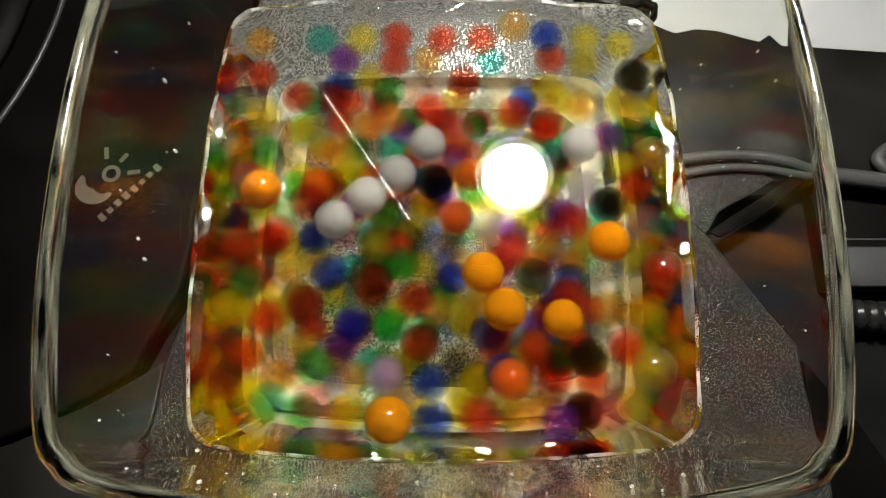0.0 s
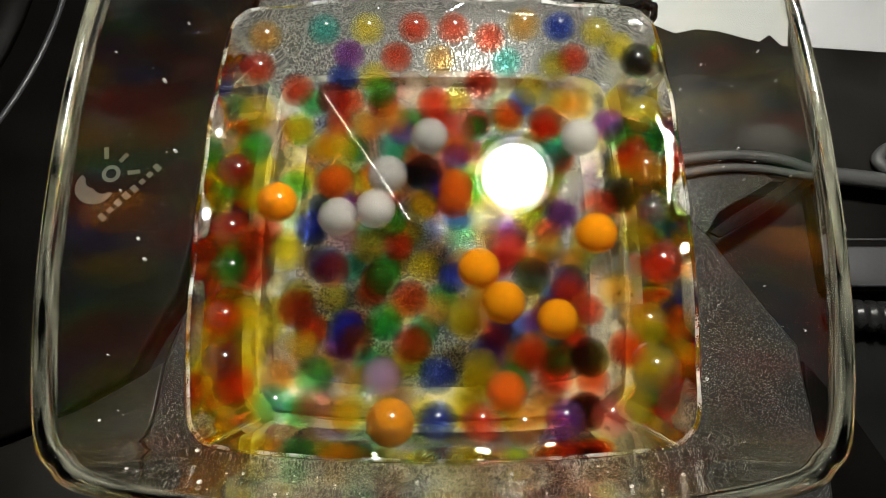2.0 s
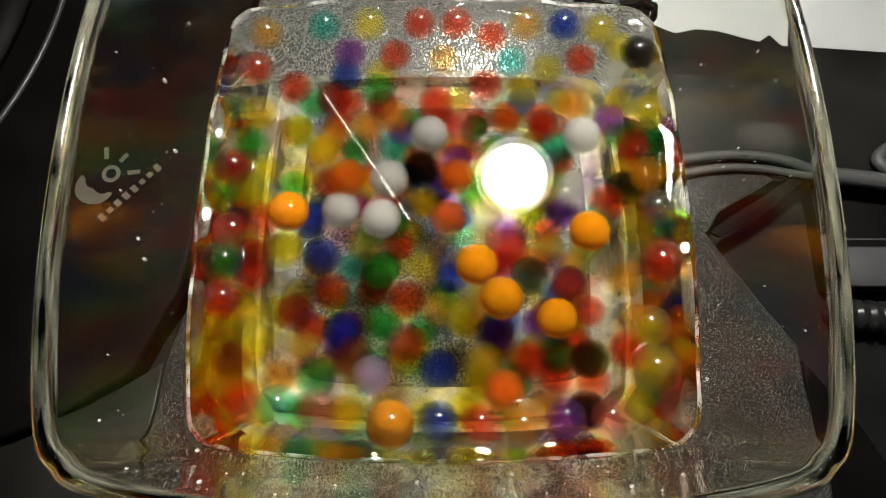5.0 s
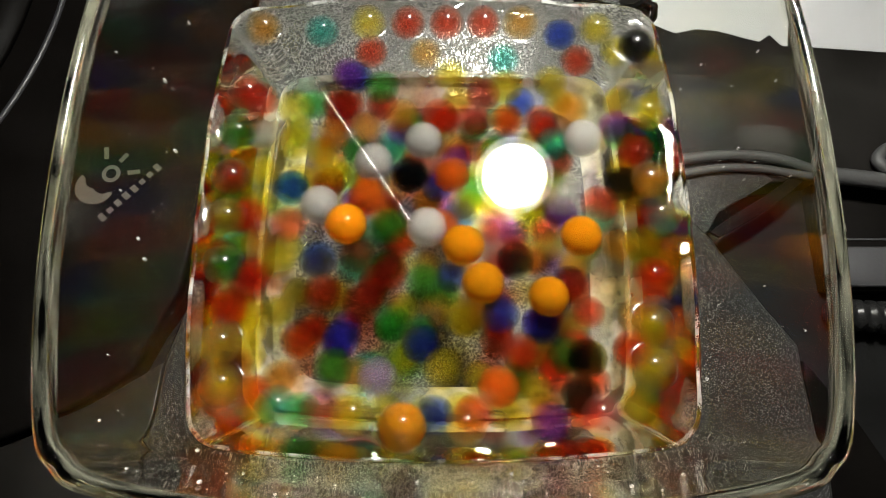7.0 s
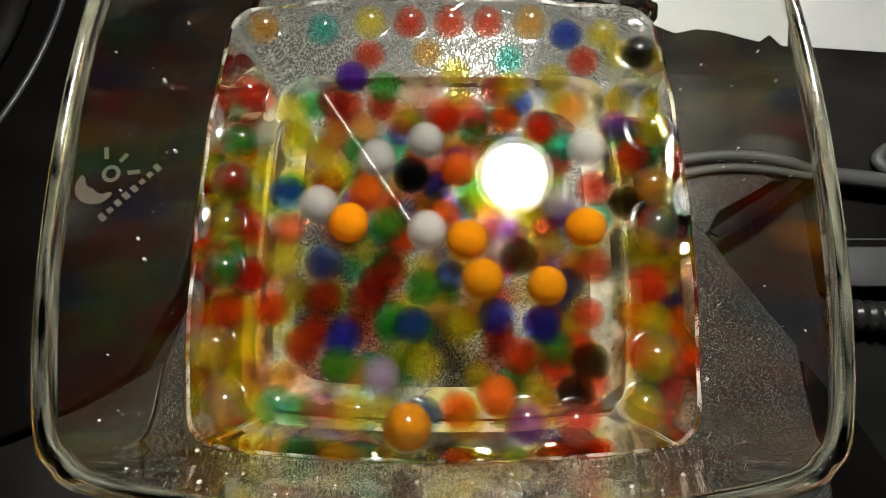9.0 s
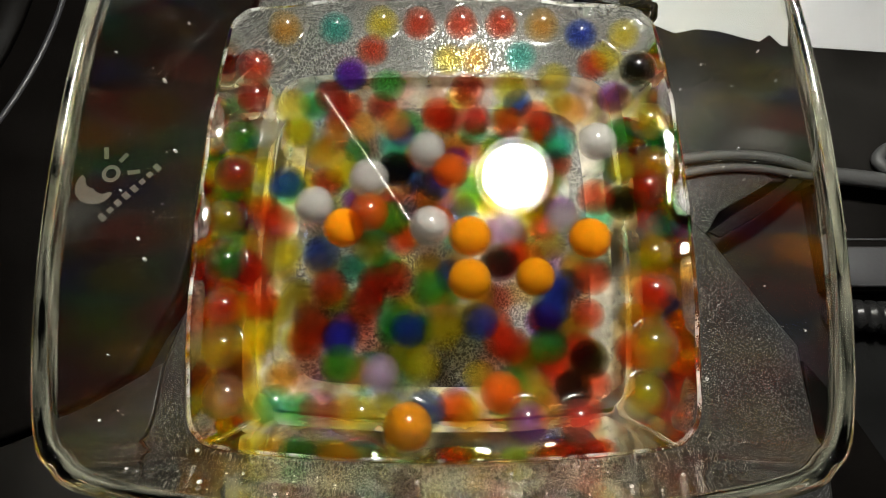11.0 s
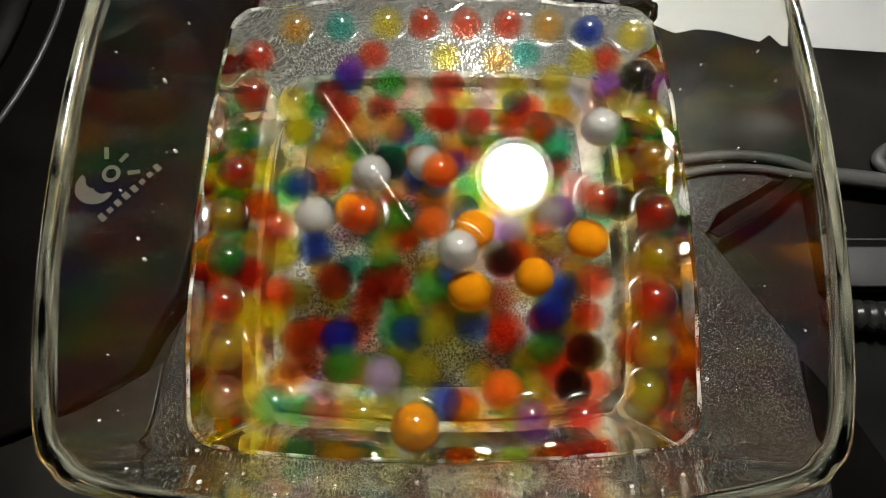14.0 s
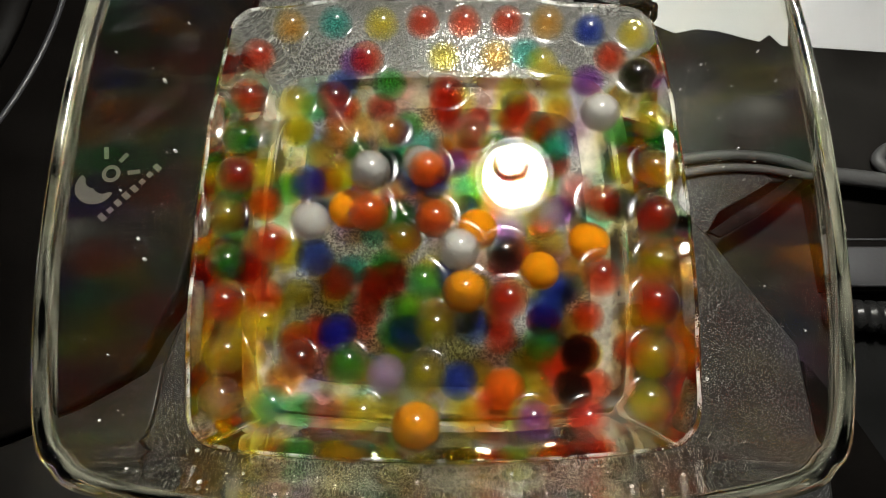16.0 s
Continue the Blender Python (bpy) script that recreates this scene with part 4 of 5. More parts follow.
    walk(bead("olive", 6.04, 0.23), [(0, at(52.9, -43.5, 48.0)), (3.5, at(53.6, -43.4, 48.2)), (6.5, at(53.2, -43.4, 48.2)), (7, at(52.9, -43.3, 48.4)), (9, at(53.7, -40.7, 48.4)), (11.5, at(53.6, -37.0, 48.2)), (12.5, at(53.5, -36.8, 48.2)), (16, at(53.1, -40.2, 48.6))])
    walk(bead("black", 5.51), [(0, at(38.6, -39.6, 38.4)), (3.5, at(38.7, -39.5, 38.7)), (6.5, at(38.8, -40.1, 39.7)), (7, at(37.7, -40.0, 40.9)), (9, at(38.4, -41.0, 41.3)), (11.5, at(38.5, -39.3, 39.7)), (12.5, at(38.5, -38.0, 39.2)), (16, at(36.4, -38.6, 38.5))])
    walk(bead("white", 5.72), [(0, at(-4.5, 21.6, 41.3)), (3.5, at(-3.7, 24.9, 41.2)), (6.5, at(-5.1, 24.6, 40.6)), (7, at(-5.7, 23.1, 40.1)), (9, at(-5.1, 23.1, 40.3)), (11.5, at(-4.7, 20.2, 36.1)), (12.5, at(-4.7, 18.5, 34.9)), (16, at(-6.5, 17.8, 33.8))])
    walk(bead("black", 5.62), [(0, at(-2.6, 11.3, 37.6)), (3.5, at(-6.6, 14.6, 38.6)), (6.5, at(-6.3, 15.0, 35.3)), (7, at(-9.6, 13.2, 37.6)), (9, at(-9.2, 13.3, 37.2)), (11.5, at(-15.0, 17.0, 34.1)), (12.5, at(-15.6, 18.4, 33.7)), (16, at(-16.7, 18.8, 29.7))])
    walk(bead("white", 5.83, 0.17), [(0, at(-21.3, 5.0, 43.3)), (3.5, at(-17.8, -0.8, 43.1)), (6.5, at(-14.2, -3.3, 43.8)), (7, at(-4.5, -4.2, 43.0)), (9, at(-4.4, -5.2, 43.5)), (11.5, at(-2.9, -4.7, 47.3)), (12.5, at(3.0, -12.2, 48.8)), (16, at(4.2, -12.0, 49.0))])
    walk(bead("white", 5.72), [(0, at(-29.9, -2.1, 43.4)), (3.5, at(-28.9, 0.1, 41.8)), (6.5, at(-30.0, 3.3, 35.6)), (7, at(-34.8, 3.1, 40.7)), (9, at(-35.1, 3.3, 40.5)), (11.5, at(-36.6, 3.4, 38.6)), (12.5, at(-36.0, 2.0, 39.0)), (16, at(-37.1, -1.9, 41.0))])
    walk(bead("white", 5.83, 0.24), [(0, at(-13.2, 12.5, 40.6)), (3.5, at(-16.6, 11.2, 42.1)), (6.5, at(-14.3, 10.0, 41.2)), (7, at(-20.1, 16.6, 39.4)), (9, at(-19.1, 17.6, 40.1)), (11.5, at(-21.3, 9.6, 43.2)), (12.5, at(-20.5, 10.7, 44.0)), (16, at(-20.2, 10.9, 48.6))])
    walk(bead("white", 5.83, 0.22), [(0, at(39.7, 21.6, 40.8)), (3.5, at(39.8, 24.4, 41.4)), (6.5, at(40.7, 23.8, 41.2)), (7, at(40.5, 23.4, 41.3)), (9, at(41.4, 20.3, 41.6)), (11.5, at(44.2, 21.2, 46.4)), (12.5, at(44.4, 21.9, 47.8)), (16, at(44.7, 28.7, 48.7))])
    walk(bead("yellow", 5.62), [(0, at(-26.9, 14.5, 41.5)), (3.5, at(-31.5, 21.4, 41.4)), (6.5, at(-35.6, 15.1, 40.8)), (7, at(-32.2, 13.8, 41.0)), (9, at(-31.7, 13.7, 41.0)), (11.5, at(-29.8, 16.2, 37.8)), (12.5, at(-29.5, 16.8, 37.0)), (16, at(-30.3, 13.6, 36.0))])
    walk(bead("redorange", 5.72, 0.23), [(0, at(-37.1, 11.7, 31.5)), (3.5, at(-28.0, 11.0, 40.3)), (6.5, at(-25.4, 11.2, 41.9)), (7, at(-21.5, 5.5, 40.6)), (9, at(-21.9, 6.8, 39.4)), (11.5, at(-20.2, -2.0, 47.2)), (12.5, at(-22.8, -2.6, 48.5)), (16, at(-20.2, -1.3, 48.7))])
    walk(bead("orange", 5.83, 0.24), [(0, at(-49.8, 5.3, 48.6)), (3.5, at(-44.1, 1.0, 44.3)), (6.5, at(-34.9, -2.6, 44.8)), (7, at(-26.7, -3.6, 44.5)), (9, at(-26.1, -2.9, 43.0)), (11.5, at(-27.9, -3.7, 39.2)), (12.5, at(-24.8, 1.4, 38.2)), (16, at(-26.6, 1.9, 40.1))])
    walk(bead("orange", 5.94), [(0, at(10.8, -17.2, 43.1)), (3.5, at(9.2, -15.5, 42.3)), (6.5, at(8.8, -11.9, 43.6)), (7, at(5.5, -9.6, 43.6)), (9, at(6.6, -8.1, 43.8)), (11.5, at(7.5, -6.3, 43.0)), (12.5, at(7.9, -5.0, 41.5)), (16, at(9.3, -4.6, 41.9))])
    walk(bead("orange", 5.94, 0.35), [(0, at(16.5, -27.2, 43.1)), (3.5, at(15.9, -24.7, 44.0)), (6.5, at(12.8, -22.7, 42.8)), (7, at(10.8, -19.8, 41.9)), (9, at(10.7, -18.7, 41.9)), (11.5, at(6.7, -19.3, 43.0)), (12.5, at(7.3, -20.7, 42.5)), (16, at(5.6, -23.2, 47.9))])
    walk(bead("orange", 5.94), [(0, at(45.3, -8.5, 43.6)), (3.5, at(40.6, -5.4, 43.3)), (6.5, at(38.8, -5.8, 43.1)), (7, at(37.9, -6.8, 43.0)), (9, at(39.4, -4.2, 43.0)), (11.5, at(40.4, -7.9, 43.0)), (12.5, at(39.6, -7.3, 42.8)), (16, at(39.7, -9.0, 44.0))])
    walk(bead("olive", 5.72, 0.31), [(0, at(3.8, -27.5, 38.5)), (3.5, at(4.7, -28.5, 39.0)), (6.5, at(3.3, -27.9, 38.3)), (7, at(4.7, -28.4, 37.9)), (9, at(4.2, -30.7, 37.1)), (11.5, at(-0.9, -32.6, 39.2)), (12.5, at(-1.5, -32.5, 39.6)), (16, at(-2.0, -32.5, 48.2))])
    walk(bead("orange", 5.62), [(0, at(31.9, -29.8, 41.8)), (3.5, at(30.0, -29.6, 41.0)), (6.5, at(30.9, -27.4, 40.4)), (7, at(28.6, -23.3, 40.5)), (9, at(28.2, -20.3, 40.5)), (11.5, at(25.1, -16.7, 35.7)), (12.5, at(24.8, -17.7, 36.3)), (16, at(26.8, -15.5, 37.0))])
    walk(bead("lilac", 5.62), [(0, at(-15.2, -44.3, 42.9)), (3.5, at(-17.1, -44.9, 43.1)), (6.5, at(-19.1, -44.1, 43.0)), (7, at(-17.0, -44.8, 43.0)), (9, at(-16.1, -44.5, 43.0)), (11.5, at(-16.4, -44.0, 43.1)), (12.5, at(-16.2, -44.5, 43.1)), (16, at(-14.8, -44.1, 42.4))])
    walk(bead("redorange", 5.72), [(0, at(17.4, -45.6, 44.5)), (3.5, at(15.7, -49.5, 42.3)), (6.5, at(15.1, -47.1, 43.0)), (7, at(14.3, -47.4, 42.6)), (9, at(13.9, -49.5, 41.9)), (11.5, at(15.3, -48.5, 42.4)), (12.5, at(15.4, -48.4, 42.5)), (16, at(15.7, -47.8, 43.3))])
    walk(bead("olive", 5.72, 0.31), [(0, at(6.2, -48.4, 34.9)), (3.5, at(11.5, -40.2, 37.9)), (6.5, at(5.5, -42.1, 40.6)), (7, at(0.1, -42.6, 42.0)), (9, at(-4.7, -41.6, 42.0)), (11.5, at(-5.6, -42.2, 42.1)), (12.5, at(-5.5, -42.5, 42.2)), (16, at(-4.5, -44.9, 48.2))])
    walk(bead("black", 5.51), [(0, at(46.1, 2.6, 41.7)), (3.5, at(52.5, 9.4, 33.6)), (6.5, at(52.3, 10.2, 36.4)), (7, at(51.7, 10.4, 37.1)), (9, at(52.8, 4.4, 37.4)), (11.5, at(51.1, 4.5, 37.2)), (12.5, at(50.8, 5.0, 36.6)), (16, at(51.2, 3.9, 36.0))])
    walk(bead("red", 5.72, 0.28), [(0, at(36.4, -1.8, 39.7)), (3.5, at(46.3, 3.9, 40.7)), (6.5, at(45.1, 3.3, 40.7)), (7, at(44.1, 3.3, 40.5)), (9, at(42.9, 8.2, 39.8)), (11.5, at(42.5, 3.3, 45.6)), (12.5, at(42.4, 2.7, 47.3)), (16, at(43.2, 1.3, 48.4))])
    walk(bead("pale", 5.72), [(0, at(41.0, 9.7, 35.2)), (3.5, at(37.5, 8.8, 36.0)), (6.5, at(35.9, 7.5, 36.1)), (7, at(34.2, 6.4, 36.4)), (9, at(33.4, 6.2, 34.3)), (11.5, at(34.6, 0.4, 33.4)), (12.5, at(32.0, 2.4, 34.0)), (16, at(30.7, 2.9, 30.6))])
    walk(bead("pink", 5.62), [(0, at(19.1, -10.5, 39.7)), (3.5, at(17.3, -8.6, 38.8)), (6.5, at(17.6, -7.3, 38.5)), (7, at(14.5, -3.3, 39.6)), (9, at(12.3, -1.4, 36.9)), (11.5, at(32.9, 11.2, 34.9)), (12.5, at(38.9, 10.9, 34.0)), (16, at(38.8, 9.2, 34.5))])
    walk(bead("pale", 5.62), [(0, at(11.9, -2.4, 39.0)), (3.5, at(12.1, 0.9, 38.0)), (6.5, at(11.9, -0.1, 32.7)), (7, at(12.6, -7.5, 29.8)), (9, at(16.7, -8.4, 29.8)), (11.5, at(17.9, -2.6, 39.9)), (12.5, at(18.8, -2.6, 40.6)), (16, at(19.9, -1.3, 43.0))])
    walk(bead("dark", 5.72, 0.38), [(0, at(25.5, -16.4, 33.0)), (3.5, at(24.2, -16.5, 35.5)), (6.5, at(23.5, -16.0, 35.3)), (7, at(20.1, -12.6, 37.0)), (9, at(21.0, -11.9, 39.4)), (11.5, at(15.0, -13.3, 38.1)), (12.5, at(15.4, -13.2, 39.9)), (16, at(16.4, -13.0, 47.8))])
    walk(bead("redorange", 5.62, 0.32), [(0, at(3.7, 1.3, 32.7)), (3.5, at(3.7, 13.4, 35.2)), (6.5, at(4.4, 13.2, 36.4)), (7, at(2.6, 13.3, 37.0)), (9, at(4.3, 15.0, 37.0)), (11.5, at(1.7, 13.0, 41.4)), (12.5, at(0.9, 12.8, 42.5)), (16, at(-4.5, 11.4, 48.2))])
    walk(bead("redorange", 5.51, 0.38), [(0, at(7.6, 14.2, 34.0)), (3.5, at(1.8, 2.2, 34.0)), (6.5, at(1.2, -0.8, 33.6)), (7, at(-0.2, -1.6, 32.4)), (9, at(0.2, 1.6, 32.4)), (11.5, at(-2.4, -1.3, 34.4)), (12.5, at(-3.1, -1.8, 35.0)), (16, at(-2.4, -3.0, 47.9))])
    walk(bead("red", 5.62), [(0, at(-3.6, 34.4, 36.4)), (3.5, at(-2.2, 37.4, 36.7)), (6.5, at(-1.9, 34.4, 36.9)), (7, at(-1.0, 32.5, 36.9)), (9, at(0.1, 32.4, 37.9)), (11.5, at(-1.5, 32.8, 36.4)), (12.5, at(-1.5, 32.3, 35.0)), (16, at(1.0, 36.2, 36.5))])
    walk(bead("pink", 5.62, 0.50), [(0, at(4.8, 27.8, 33.9)), (3.5, at(4.3, 29.9, 32.0)), (6.5, at(7.3, 32.4, 31.5)), (7, at(8.7, 33.0, 32.0)), (9, at(8.3, 35.5, 31.4)), (11.5, at(9.3, 31.6, 35.3)), (12.5, at(10.0, 30.9, 36.1)), (16, at(8.2, 22.2, 47.2))])
    walk(bead("blue", 5.62), [(0, at(-35.8, -5.1, 34.5)), (3.5, at(-37.8, -1.1, 35.4)), (6.5, at(-41.0, 3.3, 36.5)), (7, at(-43.6, 9.1, 37.4)), (9, at(-44.6, 7.6, 36.4)), (11.5, at(-44.9, 10.5, 38.5)), (12.5, at(-43.6, 10.0, 39.0)), (16, at(-38.0, 8.8, 43.0))])
    walk(bead("blue", 5.72), [(0, at(-32.0, -15.4, 33.9)), (3.5, at(-34.3, -11.3, 33.3)), (6.5, at(-34.9, -10.4, 32.7)), (7, at(-35.6, -11.3, 31.8)), (9, at(-33.8, -12.2, 32.4)), (11.5, at(-35.0, -8.9, 32.3)), (12.5, at(-35.2, -8.2, 34.8)), (16, at(-34.9, -12.8, 41.7))])
    walk(bead("blue", 5.62), [(0, at(-24.8, -29.8, 32.2)), (3.5, at(-27.9, -31.4, 31.6)), (6.5, at(-28.1, -32.7, 33.0)), (7, at(-28.0, -33.6, 31.4)), (9, at(-27.3, -33.3, 31.5)), (11.5, at(-28.3, -33.6, 31.4)), (12.5, at(-28.0, -33.9, 32.1)), (16, at(-29.2, -31.8, 32.2))])
    walk(bead("blue", 5.62), [(0, at(12.5, -32.4, 33.8)), (3.5, at(19.3, -29.1, 34.2)), (6.5, at(12.9, -28.5, 32.9)), (7, at(15.7, -27.2, 35.0)), (9, at(14.6, -27.8, 34.8)), (11.5, at(9.0, -29.7, 35.2)), (12.5, at(8.1, -30.0, 34.8)), (16, at(7.8, -30.7, 38.0))])
    walk(bead("blue", 5.62), [(0, at(16.3, -42.7, 33.9)), (3.5, at(11.1, -34.1, 28.7)), (6.5, at(23.7, -30.5, 32.9)), (7, at(26.9, -29.9, 31.9)), (9, at(26.8, -30.4, 36.5)), (11.5, at(29.8, -26.3, 38.0)), (12.5, at(30.1, -27.0, 38.2)), (16, at(27.6, -26.4, 39.3))])
    walk(bead("blue", 5.62), [(0, at(-3.7, -45.4, 31.2)), (3.5, at(-0.9, -42.7, 34.0)), (6.5, at(-4.1, -38.5, 33.4)), (7, at(-6.0, -35.4, 33.0)), (9, at(-8.4, -30.1, 33.7)), (11.5, at(-9.5, -31.5, 32.5)), (12.5, at(-9.6, -31.9, 32.3)), (16, at(-9.9, -32.5, 32.7))])
    walk(bead("redbrown", 5.83), [(0, at(-38.1, -24.7, 34.0)), (3.5, at(-41.1, -26.2, 34.0)), (6.5, at(-39.5, -30.2, 33.3)), (7, at(-39.0, -34.0, 33.1)), (9, at(-38.2, -35.5, 32.0)), (11.5, at(-38.3, -33.4, 26.7)), (12.5, at(-38.9, -32.9, 30.1)), (16, at(-40.0, -34.5, 32.0))])
    walk(bead("redbrown", 5.72), [(0, at(-38.3, 4.3, 39.7)), (3.5, at(-28.6, -20.8, 34.3)), (6.5, at(-33.5, -21.0, 35.6)), (7, at(-33.3, -21.5, 35.5)), (9, at(-33.1, -23.1, 34.3)), (11.5, at(-31.3, -19.1, 35.0)), (12.5, at(-30.9, -18.4, 35.2)), (16, at(-29.1, -18.1, 33.9))])
    walk(bead("redbrown", 5.62), [(0, at(-7.6, -23.1, 35.0)), (3.5, at(-9.8, -22.8, 35.2)), (6.5, at(-12.7, -21.8, 29.9)), (7, at(-15.0, -14.7, 33.0)), (9, at(-15.0, -14.7, 33.0)), (11.5, at(-13.3, -17.8, 35.0)), (12.5, at(-13.3, -18.3, 35.4)), (16, at(-14.6, -17.7, 35.4))])
    walk(bead("red", 5.62, 0.50), [(0, at(24.8, -36.6, 37.0)), (3.5, at(22.5, -39.1, 37.4)), (6.5, at(22.4, -40.6, 36.9)), (7, at(20.8, -37.9, 36.1)), (9, at(20.0, -38.8, 37.0)), (11.5, at(18.1, -35.6, 35.5)), (12.5, at(17.8, -34.9, 34.9)), (16, at(17.1, -25.2, 47.2))])
    walk(bead("green", 5.62), [(0, at(32.4, -38.1, 29.3)), (3.5, at(31.3, -38.5, 30.9)), (6.5, at(31.9, -37.6, 31.8)), (7, at(34.0, -38.1, 30.9)), (9, at(32.1, -36.6, 29.3)), (11.5, at(28.5, -35.5, 32.3)), (12.5, at(28.3, -35.9, 32.1)), (16, at(27.2, -34.5, 32.0))])
    walk(bead("redbrown", 5.83), [(0, at(-6.1, -35.1, 34.6)), (3.5, at(-9.4, -35.5, 34.0)), (6.5, at(-14.0, -33.1, 34.4)), (7, at(-22.6, -24.2, 33.5)), (9, at(-21.9, -23.8, 33.6)), (11.5, at(-21.9, -24.6, 32.3)), (12.5, at(-22.0, -24.5, 32.0)), (16, at(-21.6, -24.6, 28.7))])
    walk(bead("red", 5.62, 0.32), [(0, at(34.8, -22.0, 34.7)), (3.5, at(34.8, -19.5, 34.8)), (6.5, at(34.8, -19.1, 34.4)), (7, at(35.9, -18.9, 33.6)), (9, at(42.1, -13.5, 35.0)), (11.5, at(40.8, -18.1, 37.4)), (12.5, at(40.5, -19.0, 38.0)), (16, at(41.8, -19.3, 48.2))])
    walk(bead("green", 5.62), [(0, at(-14.3, -29.9, 29.3)), (3.5, at(-17.6, -28.3, 30.0)), (6.5, at(-18.1, -28.9, 23.6)), (7, at(-14.4, -28.9, 27.7)), (9, at(-15.0, -27.0, 25.5)), (11.5, at(-14.0, -25.6, 24.5)), (12.5, at(-13.8, -25.3, 24.6)), (16, at(-11.2, -24.4, 24.9))])
    walk(bead("green", 5.62), [(0, at(-16.0, 2.5, 32.7)), (3.5, at(-15.1, 0.3, 31.6)), (6.5, at(-15.0, -0.6, 33.0)), (7, at(-15.2, -2.3, 36.1)), (9, at(-15.6, -1.8, 36.7)), (11.5, at(-14.6, 0.3, 36.5)), (12.5, at(-13.9, 0.6, 36.2)), (16, at(-12.6, -0.0, 38.0))])
    walk(bead("olive", 5.51, 0.51), [(0, at(-18.9, -7.7, 35.1)), (3.5, at(-21.8, -7.6, 34.6)), (6.5, at(-24.3, -6.0, 33.8)), (7, at(-27.1, -2.3, 33.5)), (9, at(-23.7, -8.3, 33.7)), (11.5, at(-20.7, -7.3, 31.7)), (12.5, at(-19.9, -7.4, 31.9)), (16, at(-11.2, -9.1, 47.2))])
    walk(bead("green", 5.62, 0.50), [(0, at(-12.1, -11.4, 27.6)), (3.5, at(-18.6, -17.3, 31.3)), (6.5, at(-10.6, -13.0, 35.9)), (7, at(-5.3, -18.6, 36.0)), (9, at(-5.5, -20.2, 37.1)), (11.5, at(-3.5, -20.8, 38.7)), (12.5, at(-3.3, -21.0, 38.9)), (16, at(-5.3, -20.6, 47.2))])
    walk(bead("brown", 5.72, 0.49), [(0, at(-21.9, -16.4, 29.4)), (3.5, at(-24.6, -40.9, 36.1)), (6.5, at(-23.6, -22.9, 30.9)), (7, at(-25.3, -8.0, 24.4)), (9, at(-30.5, -2.6, 27.5)), (11.5, at(-37.1, -36.2, 37.6)), (12.5, at(-38.3, -41.4, 37.5)), (16, at(-36.5, -41.3, 47.2))])
    walk(bead("green", 5.72, 0.43), [(0, at(-34.8, -41.3, 33.6)), (3.5, at(-34.6, -44.5, 32.8)), (6.5, at(-31.3, -42.8, 36.2)), (7, at(-29.1, -42.1, 38.4)), (9, at(-27.4, -41.4, 39.0)), (11.5, at(-26.9, -41.4, 41.2)), (12.5, at(-26.7, -41.5, 41.9)), (16, at(-24.3, -41.8, 47.6))])
    walk(bead("amber", 5.62, 0.50), [(0, at(-15.8, 32.0, 35.4)), (3.5, at(-14.7, 32.3, 35.1)), (6.5, at(-13.8, 32.9, 35.6)), (7, at(-12.5, 32.8, 36.0)), (9, at(-11.7, 31.8, 36.0)), (11.5, at(-15.2, 29.2, 36.8)), (12.5, at(-15.8, 28.8, 37.0)), (16, at(-15.1, 23.1, 47.2))])
    walk(bead("amber", 5.62, 0.50), [(0, at(-30.9, 22.7, 33.3)), (3.5, at(-33.6, 27.2, 32.4)), (6.5, at(-32.6, 27.8, 33.1)), (7, at(-33.1, 27.4, 33.1)), (9, at(-32.9, 27.3, 33.0)), (11.5, at(-32.7, 27.0, 33.8)), (12.5, at(-32.7, 26.9, 34.0)), (16, at(-29.5, 22.2, 47.2))])
    walk(bead("red", 5.51), [(0, at(21.5, 34.5, 34.0)), (3.5, at(18.7, 33.2, 34.0)), (6.5, at(18.6, 32.8, 32.9)), (7, at(19.5, 33.0, 31.3)), (9, at(18.9, 34.0, 30.4)), (11.5, at(19.8, 31.3, 32.8)), (12.5, at(20.4, 30.6, 33.2)), (16, at(20.6, 27.8, 44.0))])
    walk(bead("amber", 5.62), [(0, at(41.7, 36.1, 35.1)), (3.5, at(39.8, 37.0, 35.0)), (6.5, at(39.1, 36.1, 35.1)), (7, at(38.5, 35.2, 35.3)), (9, at(38.6, 36.0, 35.0)), (11.5, at(37.8, 35.1, 34.4)), (12.5, at(37.2, 35.0, 34.0)), (16, at(35.4, 34.1, 32.9))])
    walk(bead("red", 5.51), [(0, at(31.6, 32.3, 30.9)), (3.5, at(30.2, 32.8, 32.1)), (6.5, at(29.2, 33.8, 31.4)), (7, at(29.9, 33.7, 29.0)), (9, at(29.4, 32.1, 29.5)), (11.5, at(28.5, 36.1, 29.0)), (12.5, at(27.8, 37.1, 29.2)), (16, at(24.5, 37.2, 31.4))])
    walk(bead("redbrown", 5.62, 0.47), [(0, at(6.3, 45.6, 33.0)), (3.5, at(13.2, 44.6, 33.0)), (6.5, at(12.7, 43.3, 32.4)), (7, at(12.6, 42.9, 28.3)), (9, at(16.6, 44.3, 28.1)), (11.5, at(4.6, 41.8, 36.1)), (12.5, at(1.8, 42.4, 37.3)), (16, at(1.0, 35.7, 47.4))])
    walk(bead("olive", 5.62), [(0, at(31.8, 42.5, 34.3)), (3.5, at(25.0, 42.0, 34.2)), (6.5, at(23.2, 42.3, 35.1)), (7, at(19.0, 42.1, 37.2)), (9, at(20.4, 41.3, 38.4)), (11.5, at(20.3, 41.7, 37.1)), (12.5, at(20.4, 41.5, 37.3)), (16, at(20.2, 38.3, 41.2))])
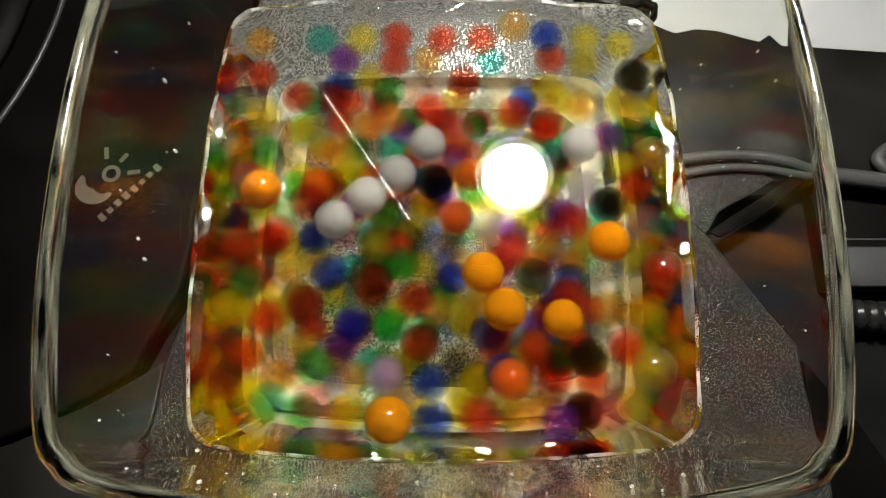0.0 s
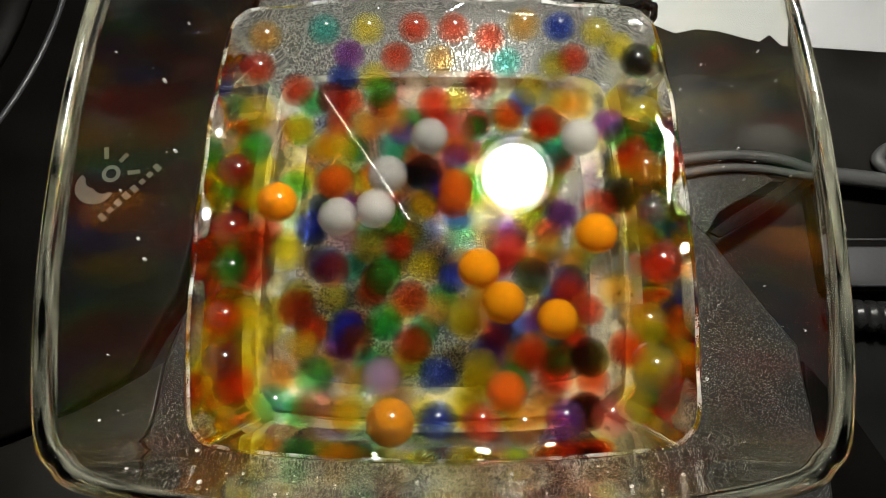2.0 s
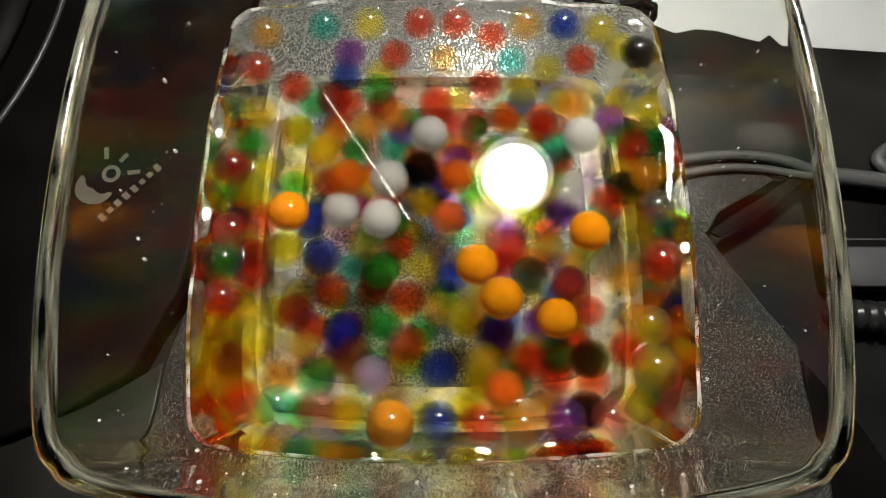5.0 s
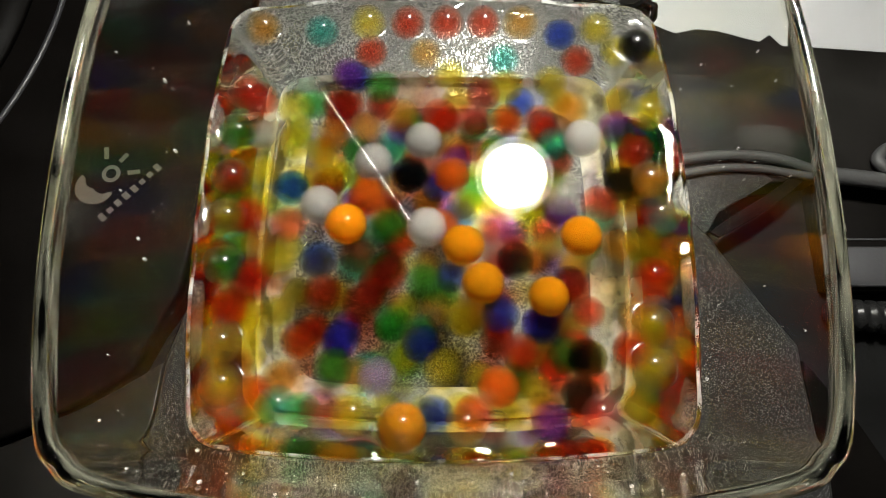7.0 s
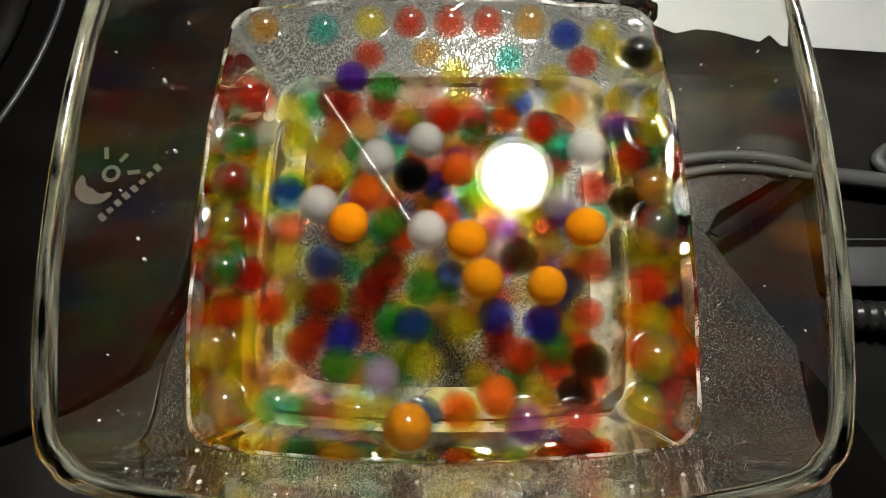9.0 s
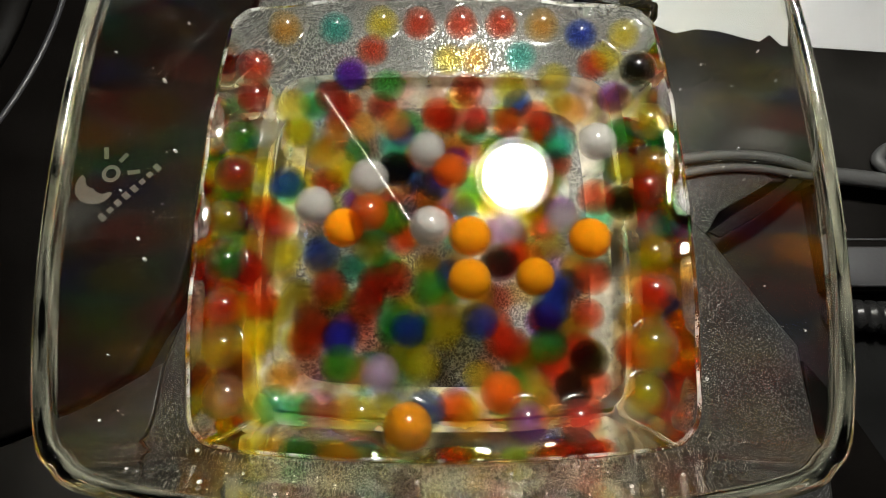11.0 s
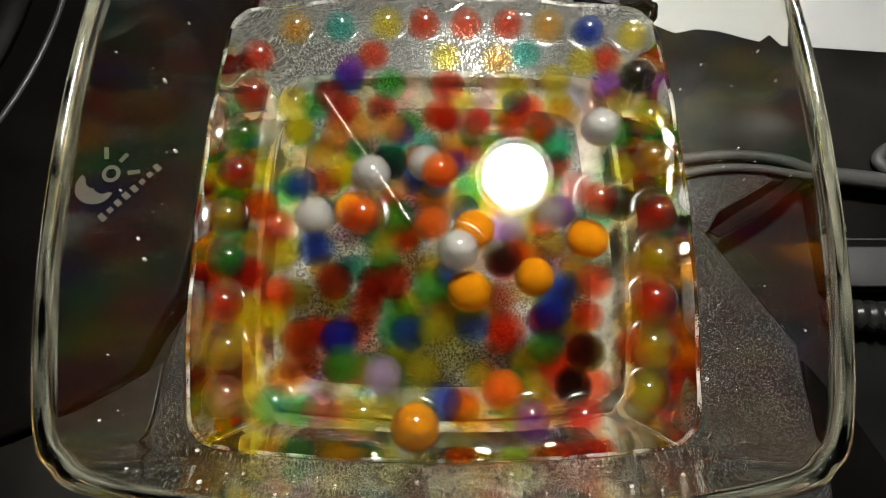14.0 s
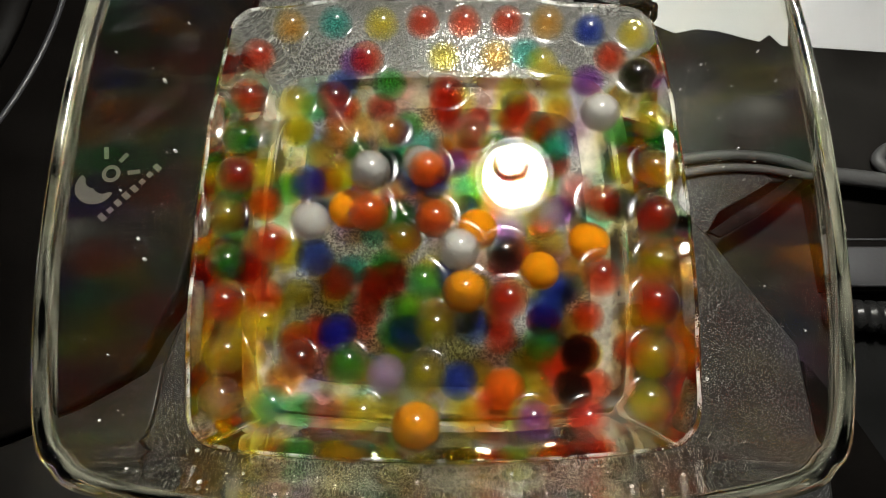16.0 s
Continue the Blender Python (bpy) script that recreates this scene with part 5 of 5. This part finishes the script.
    walk(bead("green", 5.62), [(0, at(-17.0, 42.3, 31.9)), (3.5, at(-20.0, 41.7, 33.5)), (6.5, at(-19.3, 43.1, 34.2)), (7, at(-18.7, 42.7, 34.9)), (9, at(-17.7, 42.2, 35.9)), (11.5, at(-16.4, 42.8, 36.8)), (12.5, at(-16.1, 42.9, 37.0)), (16, at(-16.1, 42.4, 38.0))])
    walk(bead("purple", 5.51), [(0, at(49.3, 25.8, 35.1)), (3.5, at(49.6, 30.7, 36.8)), (6.5, at(50.7, 29.7, 36.4)), (7, at(51.6, 29.0, 36.0)), (9, at(51.6, 29.0, 36.0)), (11.5, at(51.9, 41.4, 35.2)), (12.5, at(52.4, 42.6, 34.9)), (16, at(44.9, 46.4, 31.9))])
    walk(bead("red", 5.62), [(0, at(-46.9, -4.6, 38.2)), (3.5, at(-52.3, -0.6, 32.8)), (6.5, at(-51.6, 1.3, 34.9)), (7, at(-43.9, -2.0, 37.5)), (9, at(-43.7, -3.2, 37.9)), (11.5, at(-52.3, 2.5, 36.8)), (12.5, at(-52.6, 2.9, 37.3)), (16, at(-50.6, 4.2, 38.0))])
    walk(bead("brown", 5.51, 0.25), [(0, at(19.3, 12.7, 33.0)), (3.5, at(20.0, 11.5, 34.0)), (6.5, at(20.0, 11.3, 34.6)), (7, at(19.9, 11.2, 35.0)), (9, at(18.9, 11.2, 38.0)), (11.5, at(20.1, 13.5, 43.3)), (12.5, at(20.3, 13.8, 44.6)), (16, at(18.8, 12.8, 48.6))])
    walk(bead("redbrown", 5.51, 0.51), [(0, at(-33.7, 39.8, 31.9)), (3.5, at(-33.7, 40.1, 32.0)), (6.5, at(-32.8, 38.6, 32.0)), (7, at(-31.7, 38.0, 31.8)), (9, at(-33.7, 39.1, 32.0)), (11.5, at(-34.3, 40.0, 34.7)), (12.5, at(-34.6, 39.9, 35.2)), (16, at(-31.6, 33.9, 47.2))])
    walk(bead("teal", 5.51), [(0, at(33.7, 21.8, 31.7)), (3.5, at(33.0, 22.5, 32.9)), (6.5, at(32.8, 23.9, 33.6)), (7, at(32.7, 24.4, 33.6)), (9, at(35.7, 24.1, 33.0)), (11.5, at(34.5, 24.8, 34.0)), (12.5, at(34.6, 24.5, 34.0)), (16, at(33.7, 23.6, 35.0))])
    walk(bead("olive", 5.51), [(0, at(-39.4, 29.2, 35.1)), (3.5, at(-43.8, 28.2, 36.2)), (6.5, at(-43.2, 26.1, 34.2)), (7, at(-44.5, 24.8, 33.3)), (9, at(-43.6, 26.0, 31.8)), (11.5, at(-43.2, 29.3, 32.3)), (12.5, at(-43.0, 29.8, 32.5)), (16, at(-43.8, 28.4, 35.0))])
    walk(bead("yellow", 5.62), [(0, at(-6.0, 4.2, 28.8)), (3.5, at(-6.8, 7.0, 29.6)), (6.5, at(-2.1, 7.5, 27.4)), (7, at(6.4, 6.1, 28.8)), (9, at(9.2, 6.5, 28.9)), (11.5, at(3.5, 6.5, 29.9)), (12.5, at(2.7, 6.5, 30.0)), (16, at(2.7, 5.6, 30.0))])
    walk(bead("yellow", 5.51), [(0, at(-41.8, -14.1, 38.5)), (3.5, at(-43.8, -9.8, 38.3)), (6.5, at(-44.2, -11.0, 38.3)), (7, at(-46.2, -12.6, 38.1)), (9, at(-44.5, -13.8, 39.4)), (11.5, at(-44.2, -12.2, 37.1)), (12.5, at(-46.8, -10.9, 36.4)), (16, at(-43.8, -10.8, 35.8))])
    walk(bead("olive", 5.51), [(0, at(9.8, -43.8, 25.4)), (3.5, at(7.5, -49.4, 33.4)), (6.5, at(16.0, -47.7, 32.0)), (7, at(24.3, -47.6, 33.0)), (9, at(24.8, -47.6, 32.9)), (11.5, at(24.2, -47.6, 32.8)), (12.5, at(24.2, -47.7, 32.8)), (16, at(24.1, -47.6, 32.9))])
    walk(bead("red", 5.62), [(0, at(-48.3, -28.7, 35.3)), (3.5, at(-55.9, -51.9, 41.8)), (6.5, at(-51.2, -47.3, 30.1)), (7, at(-51.5, -48.5, 30.8)), (9, at(-48.0, -25.5, 34.2)), (11.5, at(-50.2, -24.0, 36.4)), (12.5, at(-45.2, -21.5, 34.8)), (16, at(-48.8, -23.2, 38.3))])
    walk(bead("yellow", 5.62), [(0, at(-50.1, -21.6, 27.3)), (3.5, at(-51.3, -34.4, 30.3)), (6.5, at(-52.6, -32.5, 33.6)), (7, at(-53.3, -32.0, 35.2)), (9, at(-53.5, -34.8, 35.9)), (11.5, at(-52.3, -34.1, 32.8)), (12.5, at(-53.3, -32.3, 35.4)), (16, at(-54.4, -32.5, 37.9))])
    walk(bead("redbrown", 5.51), [(0, at(-50.4, -4.6, 27.9)), (3.5, at(-54.5, -9.9, 37.9)), (6.5, at(-53.0, -15.7, 34.3)), (7, at(-54.0, -19.7, 36.7)), (9, at(-54.3, -17.5, 37.5)), (11.5, at(-54.5, -14.3, 38.1)), (12.5, at(-54.7, -17.8, 38.5)), (16, at(-54.0, -13.9, 36.8))])
    walk(bead("amber", 5.62), [(0, at(45.0, -26.3, 37.3)), (3.5, at(49.0, -19.0, 38.0)), (6.5, at(51.0, -14.6, 36.6)), (7, at(51.2, -6.9, 30.1)), (9, at(52.5, -26.9, 33.3)), (11.5, at(54.1, -16.7, 37.2)), (12.5, at(54.2, -15.6, 37.8)), (16, at(54.2, -18.1, 37.8))])
    walk(bead("red", 5.62), [(0, at(48.9, -36.6, 37.5)), (3.5, at(49.3, -37.2, 37.9)), (6.5, at(49.1, -37.5, 38.0)), (7, at(50.5, -37.5, 38.0)), (9, at(53.5, -37.6, 35.7)), (11.5, at(52.0, -36.6, 32.1)), (12.5, at(52.3, -35.8, 32.8)), (16, at(51.6, -36.6, 31.1))])


motions()
